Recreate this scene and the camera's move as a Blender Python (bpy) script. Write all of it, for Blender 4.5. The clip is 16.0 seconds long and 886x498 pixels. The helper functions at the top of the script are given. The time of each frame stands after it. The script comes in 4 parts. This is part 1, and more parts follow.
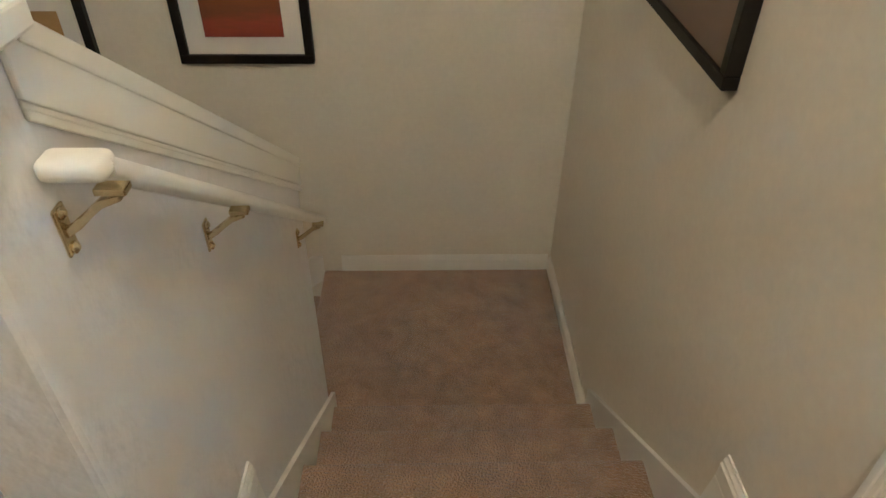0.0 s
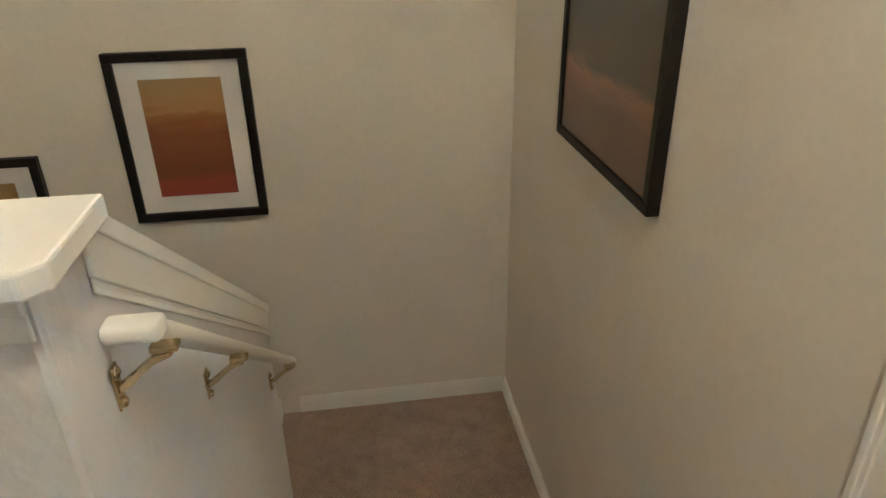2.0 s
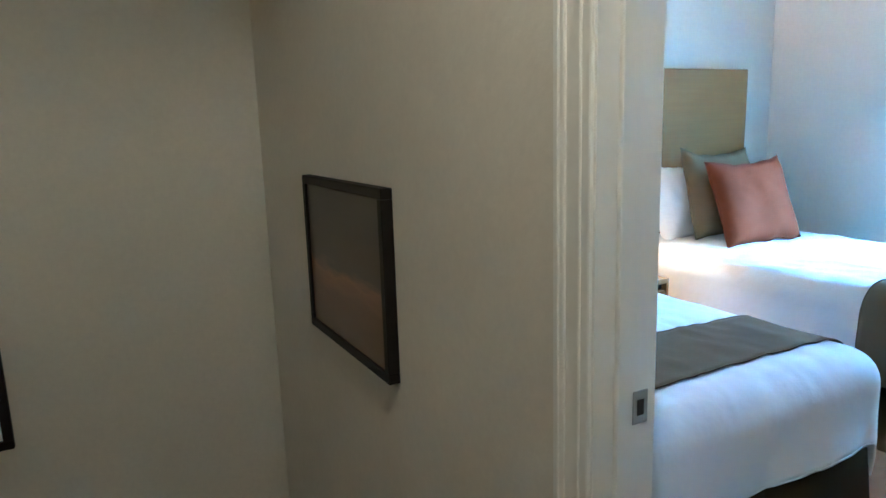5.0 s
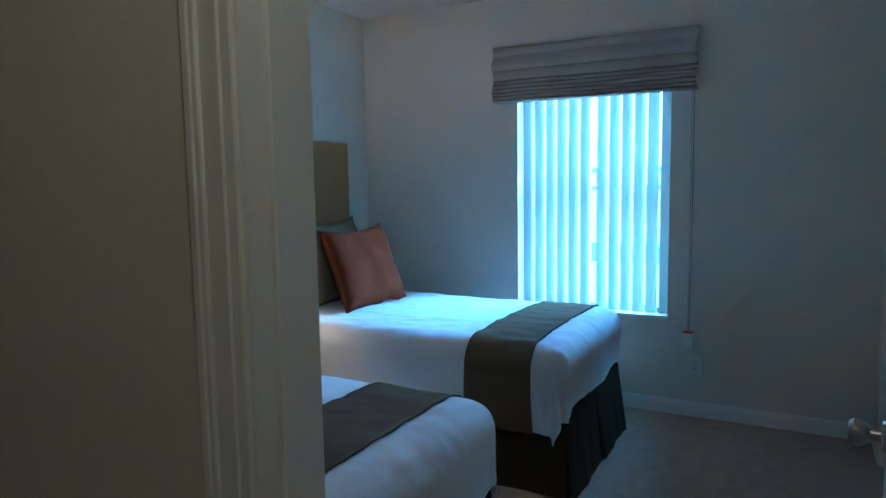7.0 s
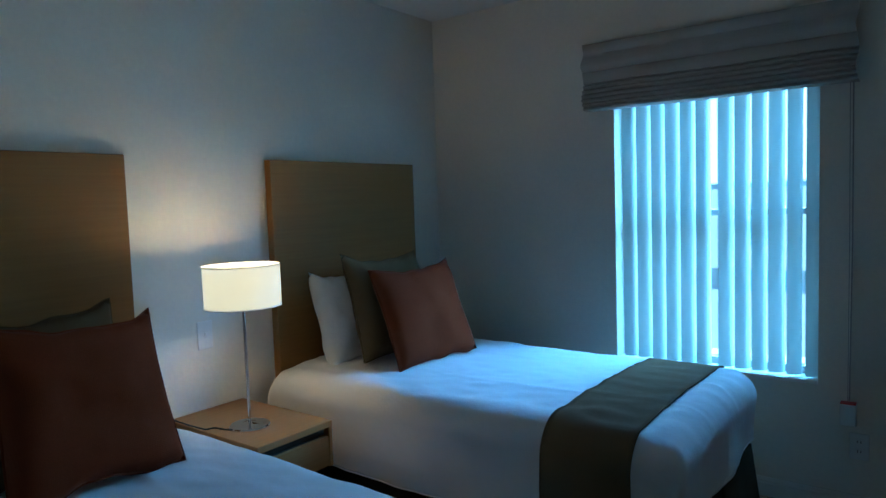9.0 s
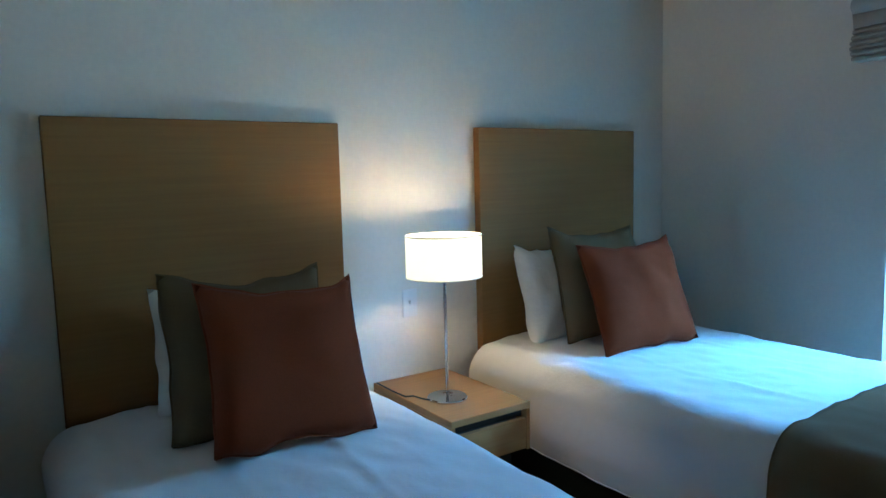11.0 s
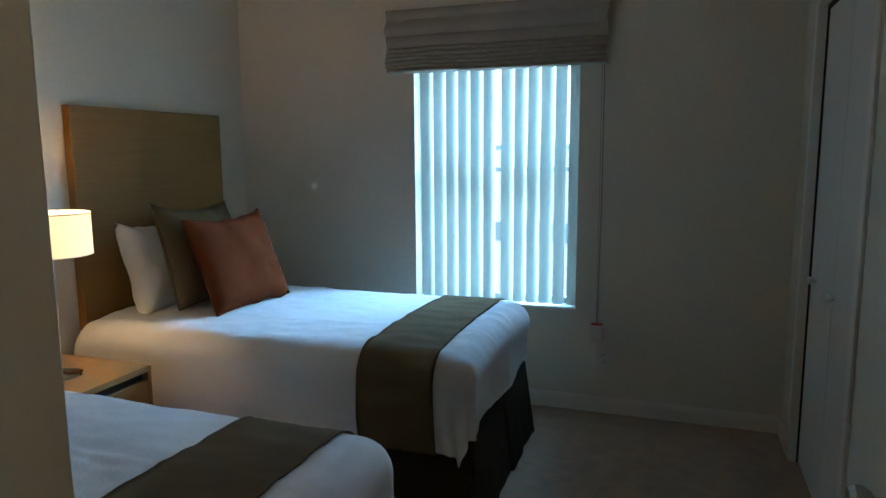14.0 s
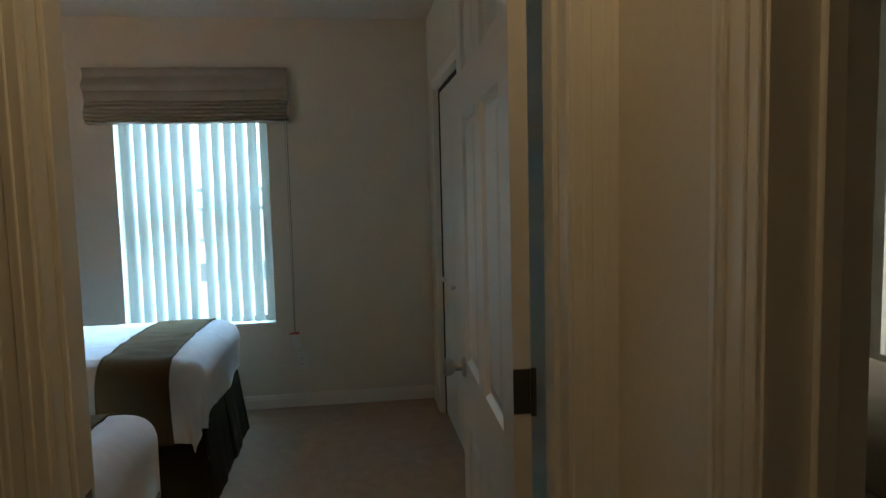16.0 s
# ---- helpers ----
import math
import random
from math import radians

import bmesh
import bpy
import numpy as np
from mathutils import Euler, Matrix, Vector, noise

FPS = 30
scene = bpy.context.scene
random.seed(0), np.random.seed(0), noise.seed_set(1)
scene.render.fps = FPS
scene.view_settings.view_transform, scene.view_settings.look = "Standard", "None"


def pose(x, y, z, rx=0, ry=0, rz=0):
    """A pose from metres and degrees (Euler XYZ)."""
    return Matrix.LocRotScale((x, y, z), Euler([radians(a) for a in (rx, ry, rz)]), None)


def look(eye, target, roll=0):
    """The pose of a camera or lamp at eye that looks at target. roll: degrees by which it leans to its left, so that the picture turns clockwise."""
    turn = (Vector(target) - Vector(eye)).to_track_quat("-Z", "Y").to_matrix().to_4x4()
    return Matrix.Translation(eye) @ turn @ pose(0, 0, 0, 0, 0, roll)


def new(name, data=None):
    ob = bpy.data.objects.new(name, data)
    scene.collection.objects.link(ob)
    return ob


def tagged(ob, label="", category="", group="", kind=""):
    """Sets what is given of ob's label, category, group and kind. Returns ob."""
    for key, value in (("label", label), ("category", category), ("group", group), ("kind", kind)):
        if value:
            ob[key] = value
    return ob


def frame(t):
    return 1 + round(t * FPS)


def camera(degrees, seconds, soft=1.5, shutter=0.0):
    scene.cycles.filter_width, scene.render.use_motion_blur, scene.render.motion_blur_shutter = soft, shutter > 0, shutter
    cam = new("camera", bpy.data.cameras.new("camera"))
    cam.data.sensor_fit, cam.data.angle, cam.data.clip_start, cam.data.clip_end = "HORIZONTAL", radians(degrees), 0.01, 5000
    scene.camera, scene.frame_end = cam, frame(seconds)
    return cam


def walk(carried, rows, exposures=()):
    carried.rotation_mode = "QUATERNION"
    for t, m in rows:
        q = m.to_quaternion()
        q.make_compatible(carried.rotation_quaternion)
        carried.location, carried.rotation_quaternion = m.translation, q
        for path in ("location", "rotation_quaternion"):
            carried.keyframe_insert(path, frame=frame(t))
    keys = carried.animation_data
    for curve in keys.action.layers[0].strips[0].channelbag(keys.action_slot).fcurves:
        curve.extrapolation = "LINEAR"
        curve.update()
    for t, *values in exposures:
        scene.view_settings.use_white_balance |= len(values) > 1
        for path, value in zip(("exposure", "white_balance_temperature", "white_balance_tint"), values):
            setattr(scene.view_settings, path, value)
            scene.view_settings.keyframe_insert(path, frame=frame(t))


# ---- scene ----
cam = camera(67.1, 16.0)

PATH = [
    (0, (0.25, 0.445, 1.215), (0.294, 2.025, -0.01), 0.6),
    (0.5, (0.265, 0.395, 1.249), (0.274, 2.037, 0.108), 0.3),
    (1, (0.259, 0.393, 1.261), (0.256, 2.082, 0.19), 0.2),
    (1.5, (0.226, 0.377, 1.276), (0.294, 2.114, 0.285), 0.2),
    (2, (0.172, 0.341, 1.29), (0.42, 2.111, 0.391), -0.9),
    (2.5, (0.153, 0.258, 1.305), (0.511, 2.063, 0.521), -0.3),
    (3, (0.12, 0.166, 1.319), (0.582, 1.995, 0.654), 0.0),
    (5.5, (0.162, 0.073, 1.365), (1.284, 1.699, 1.053), -2.0),
    (6, (0.168, 0.127, 1.37), (1.529, 1.57, 1.116), -1.8),
    (6.5, (0.173, 0.188, 1.365), (1.775, 1.367, 1.153), -1.1),
    (7, (0.214, 0.237, 1.378), (1.963, 1.185, 1.172), -0.9),
    (7.5, (0.361, 0.273, 1.393), (2.176, 1.09, 1.193), -1.1),
    (8, (0.553, 0.311, 1.416), (2.368, 1.137, 1.243), -1.5),
    (8.5, (0.736, 0.387, 1.417), (2.468, 1.383, 1.274), -1.6),
    (9, (0.889, 0.47, 1.413), (2.479, 1.675, 1.27), -1.9),
    (9.5, (0.974, 0.532, 1.405), (2.358, 1.967, 1.246), -2.9),
    (10, (1.064, 0.542, 1.404), (2.191, 2.187, 1.248), -2.4),
    (12.5, (1.053, 0.563, 1.399), (2.194, 2.179, 1.106), 0.4),
    (13, (0.956, 0.518, 1.392), (2.412, 1.845, 1.05), 0.3),
    (13.5, (0.83, 0.463, 1.411), (2.529, 1.46, 1.075), 0.4),
    (14, (0.601, 0.407, 1.405), (2.465, 1.067, 1.122), -0.4),
    (14.5, (0.382, 0.418, 1.39), (2.334, 0.7695, 1.137), -0.1),
    (15, (0.16, 0.431, 1.402), (2.145, 0.4755, 1.161), -0.5),
    (15.5, (-0.041, 0.4, 1.399), (1.949, 0.3295, 1.204), -1.3),
    (16, (-0.224, 0.398, 1.4), (1.751, 0.1325, 1.224), -1.4),
]
EXPO = [
    (0.0, 1.88, 5300, 10), (2.5, 1.68, 5250, 10), (3.0, 1.58, 5150, 10), (5.5, 0.38, 4600, 3), (6.0, -0.12, 4550, 2), (7.0, -1.2, 4600, 1),
    (8.0, -1.6, 4680, 0), (8.5, -1.95, 4700, -2), (9.0, -2.22, 4720, -3), (10.0, -1.78, 4750, -3), (12.5, -1.2, 5250, 0), (13.0, -1.48, 5700, 3),
    (13.5, -1.9, 6150, 5), (14.0, -1.78, 6600, 7), (14.5, -1.5, 7050, 9), (16.0, -1.5, 8000, 13)]
walk(cam, [(t, look(eye, target, roll)) for t, eye, target, roll in PATH], EXPO)

# ---- light: dull blue daylight at the windows, warm ceiling lamps over hall and stairs, one bedside lamp ----
world = bpy.data.worlds.new("world")
scene.world = world
world.use_nodes = True
_n, _l = world.node_tree.nodes, world.node_tree.links
sky = _n.new("ShaderNodeTexSky")
sky.sky_type, sky.sun_disc, sky.sun_elevation, sky.sun_rotation = "NISHITA", False, radians(50), radians(200)
_l.new(sky.outputs[0], _n["Background"].inputs[0])
_n["Background"].inputs[1].default_value = 0.12

WINDOW_WATTS, WINDOW_TINT = 6000, (0.24, 0.56, 1.0)
HALL_WATTS, STAIR_WATTS, BULB_TINT = 19.5, 5.5, (1.0, 0.765, 0.47)
BED_LAMP_WATTS = 26.0


def area(name, m, w, h, watts, tint):
    d = bpy.data.lights.new(name, "AREA")
    d.shape, d.size, d.size_y, d.energy, d.color = "RECTANGLE", w, h, watts, tint
    ob = new(name, d)
    ob.matrix_world = m
    return ob


def bulb(name, x, y, z, watts, radius, tint):
    d = bpy.data.lights.new(name, "POINT")
    d.energy, d.color, d.shadow_soft_size = watts, tint, radius
    ob = new(name, d)
    ob.location = (x, y, z)
    return ob


def downlight(name, x, y, z, watts, radius, tint):
    """A lamp set under the ceiling that shines down only."""
    d = bpy.data.lights.new(name, "SPOT")
    d.energy, d.color, d.shadow_soft_size, d.spot_size, d.spot_blend = watts, tint, radius, radians(168), 0.35
    ob = new(name, d)
    ob.location = (x, y, z)
    return ob


area("window_daylight", look((5.55, 0.75, 2.95), (4.2, 1.4, 1.2)), 2.8, 1.9, WINDOW_WATTS, WINDOW_TINT)
area("window_daylight", look((2.3, -2.75, 1.3), (2.3, 0, 1.1)), 1.3, 1.7, 90, (0.72, 0.86, 1.0))
downlight("hall_bulb", 0.37, 0.35, 2.44, HALL_WATTS, 0.03, BULB_TINT)
downlight("stair_bulb", -1.25, 1.12, 2.44, STAIR_WATTS, 0.04, BULB_TINT)
bulb("bedside_bulb", 2.459, 2.636, 1.148, BED_LAMP_WATTS, 0.035, (1.0, 0.60, 0.27))


# ---- materials ----
def mat(name, col, rough=0.6, spot=0.08, scale=6.0, fine=120.0, bump=0.15, metal=0.0, depth=0.004, sheen=0.0, spec=0.5):
    """A surface with broad uneven colour, fine grain and relief."""
    m = bpy.data.materials.new(name)
    m.use_nodes = True
    n, l = m.node_tree.nodes, m.node_tree.links
    b = n["Principled BSDF"]
    b.inputs["Roughness"].default_value, b.inputs["Metallic"].default_value = rough, metal
    b.inputs["Specular IOR Level"].default_value = spec
    if sheen:
        b.inputs["Sheen Weight"].default_value = sheen
    co = n.new("ShaderNodeTexCoord")
    big, small = n.new("ShaderNodeTexNoise"), n.new("ShaderNodeTexNoise")
    big.inputs["Scale"].default_value, small.inputs["Scale"].default_value = scale, fine
    big.inputs["Detail"].default_value, small.inputs["Detail"].default_value = 4, 3
    l.new(co.outputs["Object"], big.inputs["Vector"])
    l.new(co.outputs["Object"], small.inputs["Vector"])
    mix = n.new("ShaderNodeMix")
    mix.data_type = "FLOAT"
    mix.inputs[0].default_value = 0.45
    l.new(big.outputs[0], mix.inputs[2])
    l.new(small.outputs[0], mix.inputs[3])
    ramp = n.new("ShaderNodeValToRGB")
    ramp.color_ramp.elements[0].position, ramp.color_ramp.elements[1].position = 0.3, 0.7
    ramp.color_ramp.elements[0].color = (*[c * (1 - spot) for c in col], 1)
    ramp.color_ramp.elements[1].color = (*[min(1, c * (1 + spot)) for c in col], 1)
    l.new(mix.outputs[0], ramp.inputs[0])
    l.new(ramp.outputs[0], b.inputs["Base Color"])
    if bump:
        bp = n.new("ShaderNodeBump")
        bp.inputs["Strength"].default_value, bp.inputs["Distance"].default_value = bump, depth
        l.new(small.outputs[0], bp.inputs["Height"])
        l.new(bp.outputs[0], b.inputs["Normal"])
    return m


def woven(name, col, pitch=500.0, spot=0.1, sheen=0.0):
    """Cloth with crossing threads."""
    m = mat(name, col, 0.9, spot, 5, 220, 0, sheen=sheen, spec=0.06)
    n, l = m.node_tree.nodes, m.node_tree.links
    co = n["Texture Coordinate"]
    hs = []
    for axis in ("X", "Z"):
        w = n.new("ShaderNodeTexWave")
        w.wave_type, w.bands_direction = "BANDS", axis
        w.inputs["Scale"].default_value, w.inputs["Distortion"].default_value = pitch / 6.3, 1.2
        l.new(co.outputs["Object"], w.inputs["Vector"])
        hs.append(w)
    add = n.new("ShaderNodeMath")
    add.operation = "ADD"
    l.new(hs[0].outputs["Fac"], add.inputs[0])
    l.new(hs[1].outputs["Fac"], add.inputs[1])
    bp = n.new("ShaderNodeBump")
    bp.inputs["Strength"].default_value, bp.inputs["Distance"].default_value = 0.10, 0.0015
    l.new(add.outputs[0], bp.inputs["Height"])
    l.new(bp.outputs[0], n["Principled BSDF"].inputs["Normal"])
    return m


def veneer(name, dark, light, along="X", rough=0.45, spec=0.5):
    """Wood with fine straight grain along one axis."""
    m = bpy.data.materials.new(name)
    m.use_nodes = True
    n, l = m.node_tree.nodes, m.node_tree.links
    b = n["Principled BSDF"]
    b.inputs["Roughness"].default_value, b.inputs["Specular IOR Level"].default_value = rough, spec
    co, mp, tx, ramp = n.new("ShaderNodeTexCoord"), n.new("ShaderNodeMapping"), n.new("ShaderNodeTexNoise"), n.new("ShaderNodeValToRGB")
    mp.inputs["Scale"].default_value = {"X": (2, 60, 60), "Y": (60, 2, 60), "Z": (60, 60, 2)}[along]
    tx.inputs["Scale"].default_value, tx.inputs["Detail"].default_value = 1.6, 6
    l.new(co.outputs["Object"], mp.inputs[0])
    l.new(mp.outputs[0], tx.inputs["Vector"])
    l.new(tx.outputs[0], ramp.inputs[0])
    ramp.color_ramp.elements[0].position, ramp.color_ramp.elements[1].position = 0.32, 0.68
    ramp.color_ramp.elements[0].color, ramp.color_ramp.elements[1].color = (*dark, 1), (*light, 1)
    l.new(ramp.outputs[0], b.inputs["Base Color"])
    bp = n.new("ShaderNodeBump")
    bp.inputs["Strength"].default_value, bp.inputs["Distance"].default_value = 0.08, 0.002
    l.new(tx.outputs[0], bp.inputs["Height"])
    l.new(bp.outputs[0], b.inputs["Normal"])
    return m


def see_through(name, col, share, rough=0.5, bright=0.0, tint=(1, 1, 1)):
    """Thin stuff that lets part of the light through; bright adds glow, for a lit lampshade or daylit far surfaces."""
    m = bpy.data.materials.new(name)
    m.use_nodes = True
    n, l = m.node_tree.nodes, m.node_tree.links
    b = n["Principled BSDF"]
    b.inputs["Base Color"].default_value, b.inputs["Roughness"].default_value = (*col, 1), rough
    tr, mx = n.new("ShaderNodeBsdfTranslucent"), n.new("ShaderNodeMixShader")
    tr.inputs[0].default_value = (*col, 1)
    mx.inputs[0].default_value = share
    l.new(b.outputs[0], mx.inputs[1])
    l.new(tr.outputs[0], mx.inputs[2])
    l.new(mx.outputs[0], n["Material Output"].inputs[0])
    if bright:
        b.inputs["Emission Color"].default_value, b.inputs["Emission Strength"].default_value = (*tint, 1), bright
    return m


def print_art(name, z0, z1, stops, rough=0.9, coat=0.0):
    """A soft abstract print: bands of colour up the sheet, with brushed unevenness."""
    m = bpy.data.materials.new(name)
    m.use_nodes = True
    n, l = m.node_tree.nodes, m.node_tree.links
    b = n["Principled BSDF"]
    b.inputs["Roughness"].default_value, b.inputs["Coat Weight"].default_value, b.inputs["Coat Roughness"].default_value = rough, coat, 0.08
    co, sp, mr, ns = n.new("ShaderNodeTexCoord"), n.new("ShaderNodeSeparateXYZ"), n.new("ShaderNodeMapRange"), n.new("ShaderNodeTexNoise")
    mp = n.new("ShaderNodeMapping")
    mp.inputs["Scale"].default_value = (3, 3, 14)
    l.new(co.outputs["Object"], sp.inputs[0])
    l.new(co.outputs["Object"], mp.inputs[0])
    l.new(mp.outputs[0], ns.inputs["Vector"])
    ns.inputs["Scale"].default_value, ns.inputs["Detail"].default_value = 1.5, 5
    mr.inputs[1].default_value, mr.inputs[2].default_value = z0, z1
    l.new(sp.outputs["Z"], mr.inputs[0])
    ad = n.new("ShaderNodeMath")
    ad.operation = "MULTIPLY_ADD"
    ad.inputs[1].default_value, ad.inputs[2].default_value = 0.30, -0.15
    l.new(ns.outputs[0], ad.inputs[0])
    sm = n.new("ShaderNodeMath")
    l.new(mr.outputs[0], sm.inputs[0])
    l.new(ad.outputs[0], sm.inputs[1])
    ramp = n.new("ShaderNodeValToRGB")
    els = ramp.color_ramp.elements
    while len(els) < len(stops):
        els.new(0.5)
    for e, (p, c) in zip(els, stops):
        e.position, e.color = p, (*c, 1)
    l.new(sm.outputs[0], ramp.inputs[0])
    l.new(ramp.outputs[0], b.inputs["Base Color"])
    return m


HALFPAINT = mat("half_wall_paint", (0.76, 0.75, 0.74), 0.7, 0.02, 2.5, 24, 0.75, depth=0.008, spec=0.3)
PAINT = mat("wall_paint", (0.78, 0.735, 0.64), 0.75, 0.045, 2.5, 55, 0.3, depth=0.003, spec=0.3)
CEIL = mat("ceiling_paint", (0.76, 0.75, 0.71), 0.85, 0.03, 3, 40, 0.5, depth=0.006)
TRIM = mat("trim_gloss_paint", (0.86, 0.845, 0.79), 0.32, 0.02, 4, 90, 0.03)
DOORW = mat("door_paint", (0.78, 0.77, 0.74), 0.38, 0.02, 4, 160, 0.05)
CARPET = mat("carpet_pile", (0.40, 0.244, 0.149), 1.0, 0.34, 14, 170, 1.0, depth=0.014, sheen=0.5, spec=0.1)
BLACK = mat("black_stained_frame", (0.012, 0.010, 0.008), 0.5, 0.2, 8, 100, 0.05, spec=0.25)
MATBOARD = mat("mat_board", (0.82, 0.80, 0.76), 0.9, 0.02, 5, 200, 0.05)
BRASS = mat("brass", (0.66, 0.56, 0.36), 0.25, 0.08, 20, 150, 0.03, metal=1)
STEEL = mat("satin_nickel", (0.40, 0.38, 0.35), 0.30, 0.06, 20, 150, 0.03, metal=1)
BRONZE = mat("dark_bronze", (0.10, 0.085, 0.07), 0.45, 0.1, 20, 150, 0.03, metal=1)
TAN = mat("tan_cover", (0.42, 0.33, 0.24), 0.9, 0.1, 8, 120, 0.4)
CHROME = mat("chrome", (0.75, 0.76, 0.78), 0.10, 0.03, 20, 150, 0.0, metal=1)
LINEN = mat("white_duvet_cotton", (0.80, 0.80, 0.81), 0.9, 0.02, 4, 22, 0.17, depth=0.012, sheen=0.2, spec=0.15)
PILLOWW = mat("white_pillow_cotton", (0.80, 0.79, 0.77), 0.9, 0.03, 6, 24, 0.35, depth=0.012, sheen=0.2, spec=0.15)
OLIVE = woven("olive_brown_runner", (0.108, 0.070, 0.035), 700)
OLIVE_CUSHION = woven("olive_cushion", (0.098, 0.064, 0.030), 600)
RUST = woven("rust_cushion", (0.125, 0.028, 0.009), 420, 0.14)
SKIRT = woven("brown_skirt", (0.034, 0.022, 0.009), 500)
OAK = veneer("headboard_veneer", (0.198, 0.096, 0.028), (0.220, 0.110, 0.033), "X", 0.6, 0.12)
OAKY = veneer("nightstand_veneer", (0.36, 0.165, 0.050), (0.40, 0.19, 0.060), "X", 0.5, 0.25)
# near-black: paints shade in gaps and holes, also colours bed legs and plinth
DARK = mat("dark_recess", (0.02, 0.018, 0.016), 0.8, 0.1, 5, 80, 0.05)
SHADE_CLOTH = woven("roman_shade_cloth", (0.40, 0.37, 0.32), 500)
PVC = see_through("blind_vane", (0.79, 0.83, 0.80), 0.38, 0.45)
PLASTIC = mat("white_plastic", (0.80, 0.79, 0.76), 0.35, 0.01, 5, 100, 0.0)
VINYL = mat("window_vinyl", (0.75, 0.75, 0.74), 0.4, 0.02, 5, 100, 0.02)
LAMPSHADE = see_through("lit_lampshade_cloth", (0.88, 0.84, 0.76), 0.62, 0.9, 4.8, (1.0, 0.78, 0.46))
CORD = mat("black_cord", (0.015, 0.015, 0.015), 0.5, 0.1, 5, 100, 0.0)
GREYCORD = mat("grey_cord", (0.30, 0.29, 0.27), 0.7, 0.1, 5, 100, 0.0)
RED = mat("red_strip", (0.5, 0.03, 0.02), 0.5, 0.1, 5, 100, 0.0)
PANE = bpy.data.materials.new("window_glass")
PANE.use_nodes = True
PANE.node_tree.nodes["Principled BSDF"].inputs["Transmission Weight"].default_value = 1
PANE.node_tree.nodes["Principled BSDF"].inputs["Roughness"].default_value = 0


# ---- builders ----
def mesh_of(name, bm, material, smooth=None):
    bmesh.ops.recalc_face_normals(bm, faces=bm.faces)
    me = bpy.data.meshes.new(name)
    bm.to_mesh(me)
    bm.free()
    me.materials.append(material)
    if smooth:
        me.polygons.foreach_set("use_smooth", [True] * len(me.polygons))
        if smooth < 179:
            me.set_sharp_from_angle(angle=radians(smooth))
    return me


def part(name, bm, material, parent=None, label="", smooth=None):
    ob = new(name, mesh_of(name, bm, material, smooth))
    if parent is not None:
        ob.parent = parent
    return tagged(ob, label)


def thing(name, label, category, group="", at=(0, 0, 0), kind=""):
    ob = new(name)
    ob.empty_display_size = 0.05
    ob.location = at
    return tagged(ob, label, category, group, kind)


def structure(name, bm, material, label="", smooth=None):
    return tagged(part(name, bm, material, None, label, smooth), kind="structure")


def add_box(bm, x0, x1, y0, y1, z0, z1, bevel=0.0, seg=2, m=None):
    vs = bmesh.ops.create_cube(bm, size=1)["verts"]
    for v in vs:
        v.co = Vector((x0 + (v.co.x + 0.5) * (x1 - x0), y0 + (v.co.y + 0.5) * (y1 - y0), z0 + (v.co.z + 0.5) * (z1 - z0)))
    if m is not None:
        bmesh.ops.transform(bm, matrix=m, verts=vs)
    if bevel:
        es = list({e for v in vs for e in v.link_edges})
        bmesh.ops.bevel(bm, geom=es, offset=bevel, segments=seg, affect="EDGES", profile=0.5)


def box(x0, x1, y0, y1, z0, z1, bevel=0.0, seg=2, m=None):
    bm = bmesh.new()
    add_box(bm, x0, x1, y0, y1, z0, z1, bevel, seg, m)
    return bm


def boxes(*rows):
    bm = bmesh.new()
    for r in rows:
        add_box(bm, *r)
    return bm


def prism(points, axis, lo, hi, bevel=0.0):
    """A polygon pushed along an axis: points are the two other coordinates in order."""
    bm = bmesh.new()

    def put(a, b, c):
        return {"x": (c, a, b), "y": (a, c, b), "z": (a, b, c)}[axis]
    low = [bm.verts.new(put(a, b, lo)) for a, b in points]
    top = [bm.verts.new(put(a, b, hi)) for a, b in points]
    bm.faces.new(low)
    bm.faces.new(top)
    k = len(points)
    for i in range(k):
        bm.faces.new((low[i], low[(i + 1) % k], top[(i + 1) % k], top[i]))
    if bevel:
        bmesh.ops.bevel(bm, geom=list(bm.edges), offset=bevel, segments=2, affect="EDGES", profile=0.5)
    return bm


def turned(profile, steps=32, m=None):
    """A body turned round z from (radius, height) pairs."""
    bm = bmesh.new()
    rings = []
    for r, z in profile:
        rings.append([bm.verts.new((max(r, 1e-4) * math.cos(2 * math.pi * i / steps), max(r, 1e-4) * math.sin(2 * math.pi * i / steps), z)) for i in range(steps)])
    for a, b in zip(rings, rings[1:]):
        for i in range(steps):
            bm.faces.new((a[i], a[(i + 1) % steps], b[(i + 1) % steps], b[i]))
    bm.faces.new(rings[0][::-1])
    bm.faces.new(rings[-1])
    if m is not None:
        bmesh.ops.transform(bm, matrix=m, verts=bm.verts)
    return bm


def tube(points, radius, steps=8):
    bm = bmesh.new()
    rings = []
    pts = [Vector(p) for p in points]
    for i, p in enumerate(pts):
        d = (pts[min(i + 1, len(pts) - 1)] - pts[max(i - 1, 0)]).normalized()
        side = d.cross(Vector((0.31, 0.2, 0.93))).normalized()
        up = side.cross(d)
        rings.append([bm.verts.new(p + radius * (side * math.cos(2 * math.pi * k / steps) + up * math.sin(2 * math.pi * k / steps))) for k in range(steps)])
    for a, b in zip(rings, rings[1:]):
        for k in range(steps):
            bm.faces.new((a[k], a[(k + 1) % steps], b[(k + 1) % steps], b[k]))
    bm.faces.new(rings[0])
    bm.faces.new(rings[-1])
    return bm


